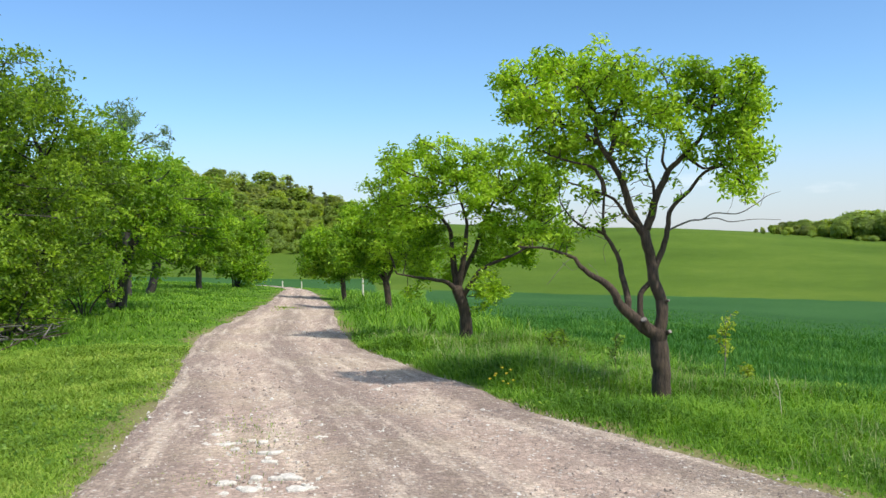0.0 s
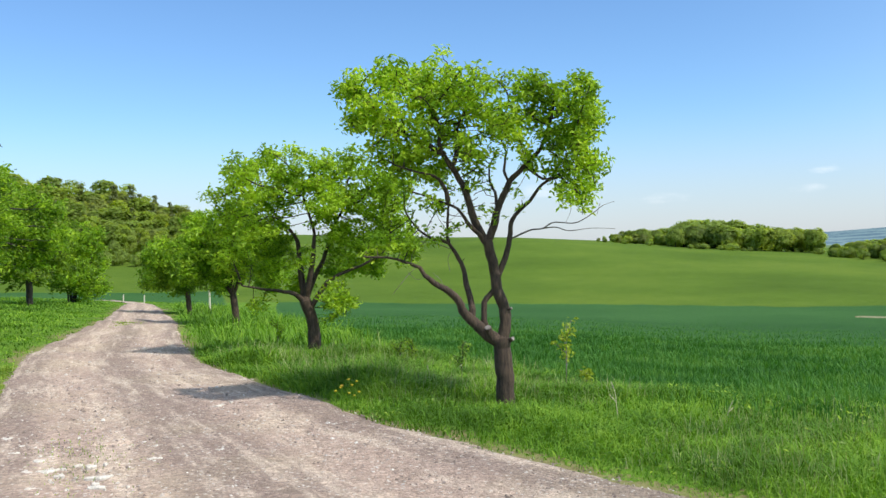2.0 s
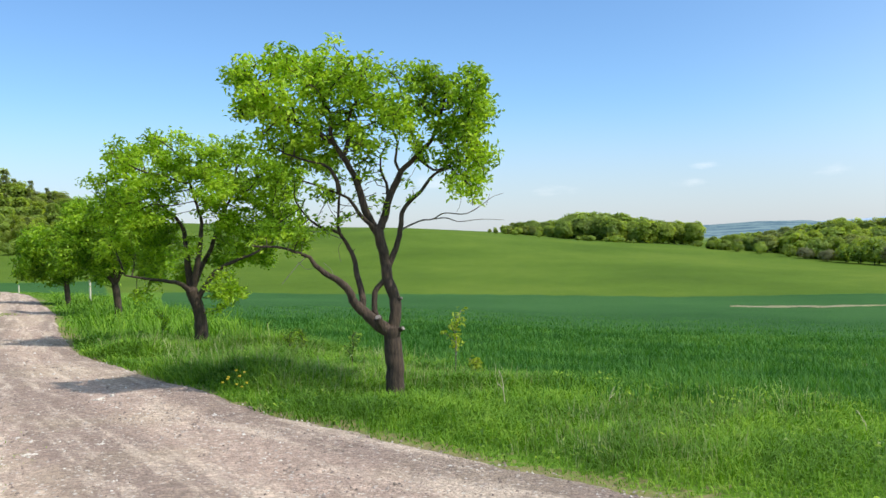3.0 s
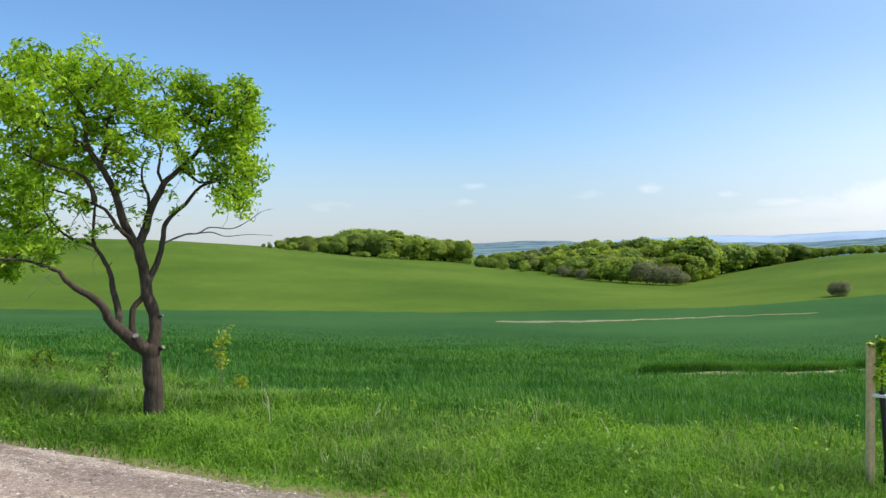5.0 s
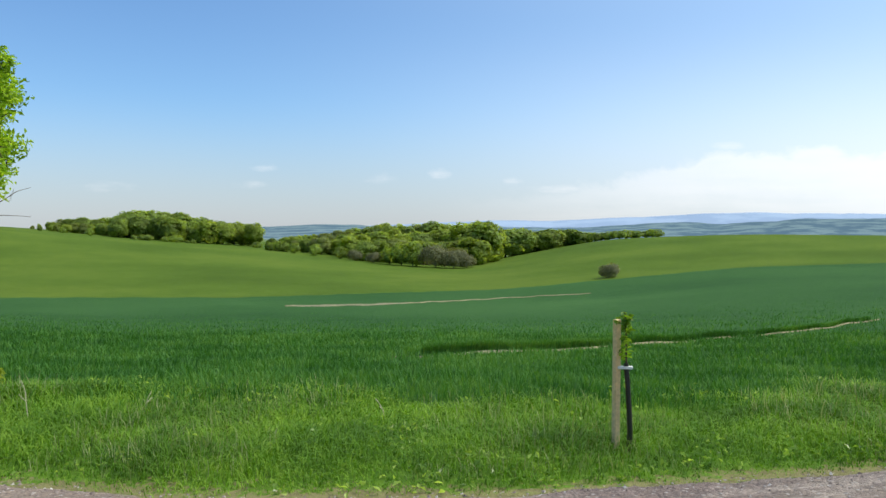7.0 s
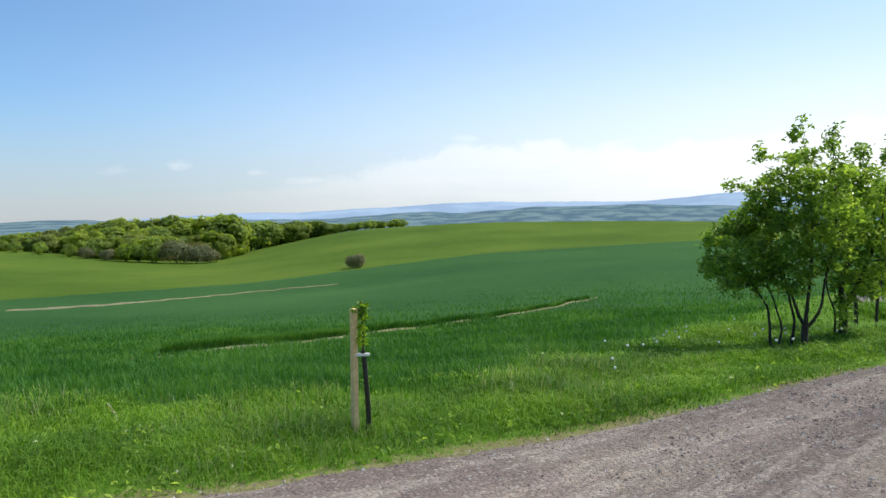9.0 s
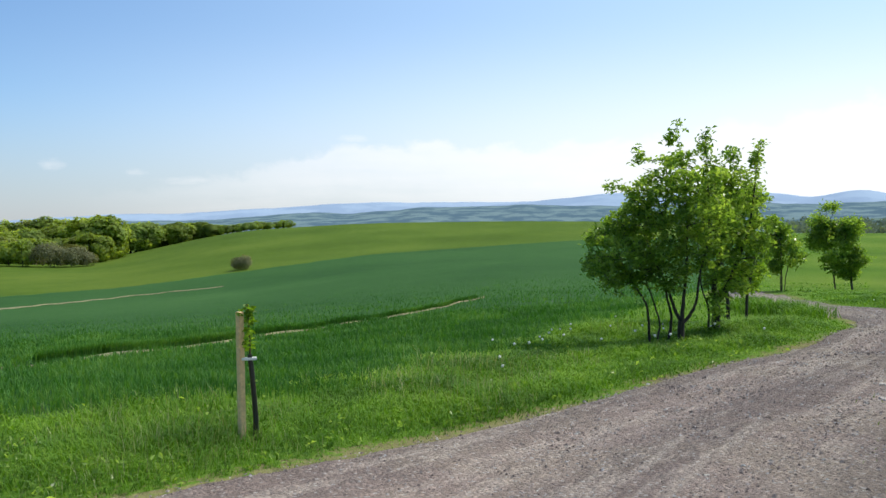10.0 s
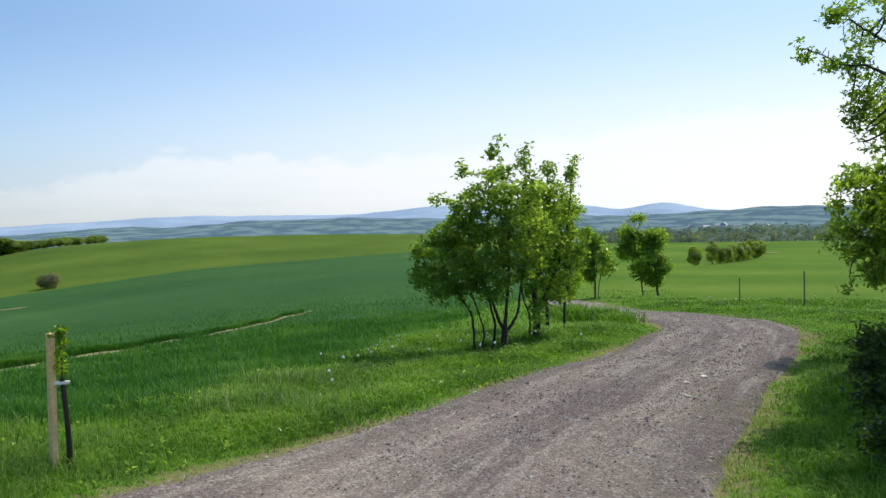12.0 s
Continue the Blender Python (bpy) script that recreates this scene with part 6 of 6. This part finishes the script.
meadow_strip("short_grass", r, 80000, (94, 115, 3.5, 30, 1.0), M_GRASS, "short grass on the inside of the bend", left_tall,
             lambda x, y, d, off, i, r: (off > .02 + 1.6 * edge_wob(x, y)) & (i["meadow"] < .3) & (r.random(len(x)) < .6 + .4 * np.clip(off / .6, 0, 1)))
wheat_tall = lambda x, y, d, off: (.17 + .04 * clumpy(x, y, .5, 1.0)) * np.clip((72 - d) / 40, .15, 1)
in_wheat = lambda x, y, d, off, i, r: (i["wheat"] > .1 - 1.3 * np.abs(r.normal(0, 1, len(x)))) & (i["bare"] < -.1) & (r.random(len(x)) < np.clip((70 - d) / 30, 0, 1))
meadow_strip("wheat", r, 125000, (-1, 92, 9, 26, 1.0), M_WHEAT, "young blue-green wheat standing in the field", wheat_tall, in_wheat, .007, (.1, .7))
meadow_strip("wheat", r, 60000, (-1, 92, 24, 70, 1.0), M_WHEAT, "young blue-green wheat standing in the field", wheat_tall, in_wheat, .005, (.1, .6))
# the drilled edge of the crop stands up beyond the bare strip
az = r.uniform(46.6, 73.5, 24000)
d = np.interp(az, *NEAR_STRIP)
d = d + np.interp(az, [44, 50, 54, 60], [.5, .45, .22, .12]) + r.random(len(az)) ** 1.5 * .5
x, y = d * np.sin(np.radians(az)), d * np.cos(np.radians(az))
v, f = blades(x, y, height(x, y), r.uniform(.17, .30, len(x)) * np.interp(az, [45, 60, 73], [1.1, 1, .8]), .006 * d / 6, r.uniform(.05, .5, len(x)), r)
tagged(part("wheat", mesh_of("wheat", v, f), M_WHEAT), "dense standing edge of the wheat along the bare strip", "grass", kind="stuff")
# scattered tufts on the worn track edges
meadow_strip("short_grass", r, 16000, (-28, 112, 4.0, 24, 1.0), M_LAWN, "sparse grass tufts rooted in the gravel", lambda x, y, d, off: np.full(len(x), .03),
             lambda x, y, d, off, i, r: (off < .02) & (off > -.5) & (clumpy(x, y, 4.3, 4.4) > .55 - .6 * off))


def tuft_patch(x0, y0, rx, ry, n, tall, material, label, seed):
    """A thin patch of grass in the worn track."""
    r = np.random.default_rng(seed)
    x, y = x0 + r.normal(0, rx, n), y0 + r.normal(0, ry, n)
    d = np.hypot(x, y)
    v, f = blades(x, y, height(x, y) + .02, tall * r.uniform(.4, 1.2, n), .005 * np.clip(d / 6, .8, 4), r.uniform(.3, 1.4, n), r)
    tagged(part("grass_patch", mesh_of("grass_patch", v, f), material), label, "grass", kind="stuff")


tuft_patch(-1.35, 7.5, .35, .5, 420, .035, M_LAWN, "thin grass between the white stones", 301)
tuft_patch(-1.5, 6.2, .3, .25, 260, .035, M_LAWN, "thin grass at the track's edge", 302)
tuft_patch(-3.2, 26.5, .2, .9, 260, .06, M_LAWN, "grass tuft on the crown of the track", 303)
for k, (x, y) in enumerate(((18.5, -1.2), (19.4, -.95), (20.3, -.45), (21.3, -.2))):
    tuft_patch(x, y, .38, .22, 700, .32, M_GRASS, "taller grass at the tip of the bend", 310 + k)
tuft_patch(7.9, -1.75, .5, .25, 500, .05, M_LAWN, "thin grass creeping into the track", 304)
tuft_patch(6.2, -1.3, .4, .2, 350, .04, M_LAWN, "thin grass creeping into the track", 305)


def broad_leaves(seed, n, az0, az1, d0, d1, side, label):
    """Plantain, clover and dock leaves low in the turf."""
    r = np.random.default_rng(seed)
    x, y, d = strew(r, n, az0, az1, d0, d1, 1.0)
    off = off_track(x, y)
    ok = (off > .05) & (clumpy(x, y, 1.7, seed) > .5) & ((zones(x, y)["wheat"] < .3) if side > 0 else True)
    x, y = x[ok], y[ok]
    at = np.stack([x, y, height(x, y) + r.uniform(.02, .08, len(x))], 1)
    tagged(part("broadleaf_weeds", mesh_of("broadleaf_weeds", *leaves(r, at, .055, .03, 7, .06)), M_SHRUB), label, "weeds", kind="stuff")


broad_leaves(501, 1500, 0, 96, 4.6, 14, 1, "broad low leaves among the verge grass")
broad_leaves(502, 800, -34, -8, 5.0, 16, -1, "broad low leaves in the short turf")


def weed(az, d, tall, leaf, label, name, seed, per=2, n=40, size=(.06, .03)):
    r = np.random.default_rng(seed)
    ob = thing(name, on_land(az, d), label, "plant", "verge plants")
    limbs = [[(0, 0, -.05), (.01, 0, tall * .5), (.02, 0, tall)]]
    for k in range(6):
        z = tall * (.35 + .1 * k)
        a = r.uniform(0, 6.28)
        limbs.append([(.015, 0, z), (math.cos(a) * tall * .12, math.sin(a) * tall * .12, z + tall * .12), (math.cos(a) * tall * .22, math.sin(a) * tall * .22, z + tall * .2)])
    nodes, par = [], []
    for limb in limbs:
        p = spline(limb, 4)
        par += [-1] + list(range(len(nodes), len(nodes) + len(p) - 1))
        nodes += p.tolist()
    nodes, par = np.array(nodes), np.array(par)
    part("stem", mesh_of("stem", *tubes(nodes, par, np.full(len(nodes), .005), 5), True), M_BARK_DEAD if leaf is M_SAPLING else M_BARK, ob)
    spots = nodes[nodes[:, 2] > tall * .4]
    part("leaves", mesh_of("leaves", *leaves(r, spots, *size, per, .03)), leaf, ob)


weed(20.1, 11.3, .8, M_SAPLING, "spindly yellow-green sapling in the verge", "self_sown_sapling", 111, 3)
weed(21.3, 11.0, .26, M_SAPLING, "low yellow-green seedling in long grass", "seedling", 112)
weed(9.6, 13.5, .45, M_HEDGE, "dark dock stalk standing in the grass", "dock_plant", 113)
weed(10.4, 13.8, .5, M_HEDGE, "dark dock stalk standing in the grass", "dock_plant", 114)
weed(13.5, 11.5, .5, M_SHRUB, "thin thistle in the long grass", "thistle", 115)
weed(2.0, 17.5, .6, M_PLUM, "bright sucker shoot beside the plum trees", "plum_sucker", 116)


def dry_stalk(az, d, tall, lean, seed):
    """Last year's pale stalk, with a broken side stem and a seed head."""
    r = np.random.default_rng(seed)
    ob = thing("dry_stalk", on_land(az, d), "pale dry stalk of last year in the grass", "plant", "dry stalks", r.uniform(0, 360))
    p = spline([(0, 0, -.05), (lean * .25, .01, tall * .4), (lean * .6, 0, tall * .75), (lean, .01, tall)], 5)
    part("stem", mesh_of("stem", *pole(p, np.linspace(.0045, .0025, len(p)), 6), True), M_DRY, ob)
    p = spline([(lean * .4, 0, tall * .5), (lean * .4 + .03, .03, tall * .62), (lean * .4 + .05, .05, tall * .7)], 4)
    part("side_stem", mesh_of("side_stem", *pole(p, np.linspace(.004, .002, len(p)), 5), True), M_DRY, ob)
    spots = np.array([(lean * q, .01, tall * q) for q in np.linspace(.86, 1.0, 9)])
    part("seed_head", mesh_of("seed_head", *leaves(r, spots, .02, .007, 2, .005)), M_DRY, ob)


for k, (az, d, tall, lean) in enumerate(((23.2, 8.7, .36, .13), (29.6, 8.9, .2, .06), (11.5, 11.0, .28, -.05), (44.5, 8.3, .2, .1))):
    dry_stalk(az, d, tall, lean, 700 + k)


def flower(x, y, tall, head, label, name, seed):
    r = np.random.default_rng(seed)
    ob = thing(name, Vector((x, y, float(height(x, y)))), label, "flower", "verge flowers")
    p = np.array([(0, 0, -.03), (.01, 0, tall * .5), (.0, .01, tall)])
    part("stem", mesh_of("stem", *pole(p, np.full(3, .003), 5), True), M_GRASS, ob)
    bm = bmesh.new()
    if head == "clock":
        bmesh.ops.create_icosphere(bm, subdivisions=2, radius=.016, matrix=Matrix.Translation((0, .01, tall + .015)))
        for v in bm.verts:
            v.co += (v.co - Vector((0, .01, tall + .015))) * r.uniform(-.25, .2)
        part("seed_head", bm, M_CLOCK, ob)
    else:
        bmesh.ops.create_cone(bm, cap_ends=True, segments=9, radius1=.008, radius2=.016, depth=.012, matrix=Matrix.Translation((0, .01, tall)))
        part("bloom", bm, M_YELLOW, ob)


r = np.random.default_rng(121)
for k in range(34):
    a, d = r.uniform(74, 92), r.uniform(8.5, 17)
    x, y = bearing(a, d)
    if off_track([x], [y])[0] > .35 and zones(np.array([x]), np.array([y]))["wheat"][0] < .5:
        flower(x, y, r.uniform(.2, .34), "clock", "dandelion gone to white seed", "dandelion", 430 + k)
for k in range(9):
    x, y = bearing(6.2 + r.normal(0, .45), 9.2 + r.normal(0, .12))
    flower(x, y, r.uniform(.15, .3), "bloom", "yellow dandelion in the verge", "dandelion", 180 + k)
for k in range(12):
    x, y = bearing(r.uniform(97, 106), r.uniform(15, 24))
    if off_track([x], [y])[0] > .3:
        flower(x, y, r.uniform(.12, .25), "clock", "dandelion gone to white seed", "dandelion", 200 + k)


def brushwood(az, d, seed):
    """A heap of cut branches under the trees."""
    r = np.random.default_rng(seed)
    ob = thing("brushwood_pile", on_land(az, d), "heap of cut branches under the thicket", "branches")
    for k in range(16):
        a = r.uniform(0, 3.14)
        n = r.uniform(.2, .42)
        mid = np.array([r.normal(0, .25), r.normal(0, .2), .06 + .022 * k])
        way = np.array([math.cos(a), math.sin(a), r.normal(0, .12)]) * n
        p = spline([mid - way, mid + r.normal(0, .03, 3), mid + way], 4)
        part("branch", mesh_of("branch", *pole(p, np.linspace(.013, .005, len(p)) * r.uniform(.6, 1.3), 6), True), M_BARK_DEAD if k % 3 else M_BARK, ob)


brushwood(-21.6, 16.6, 401)
brushwood(-22.9, 15.9, 402)
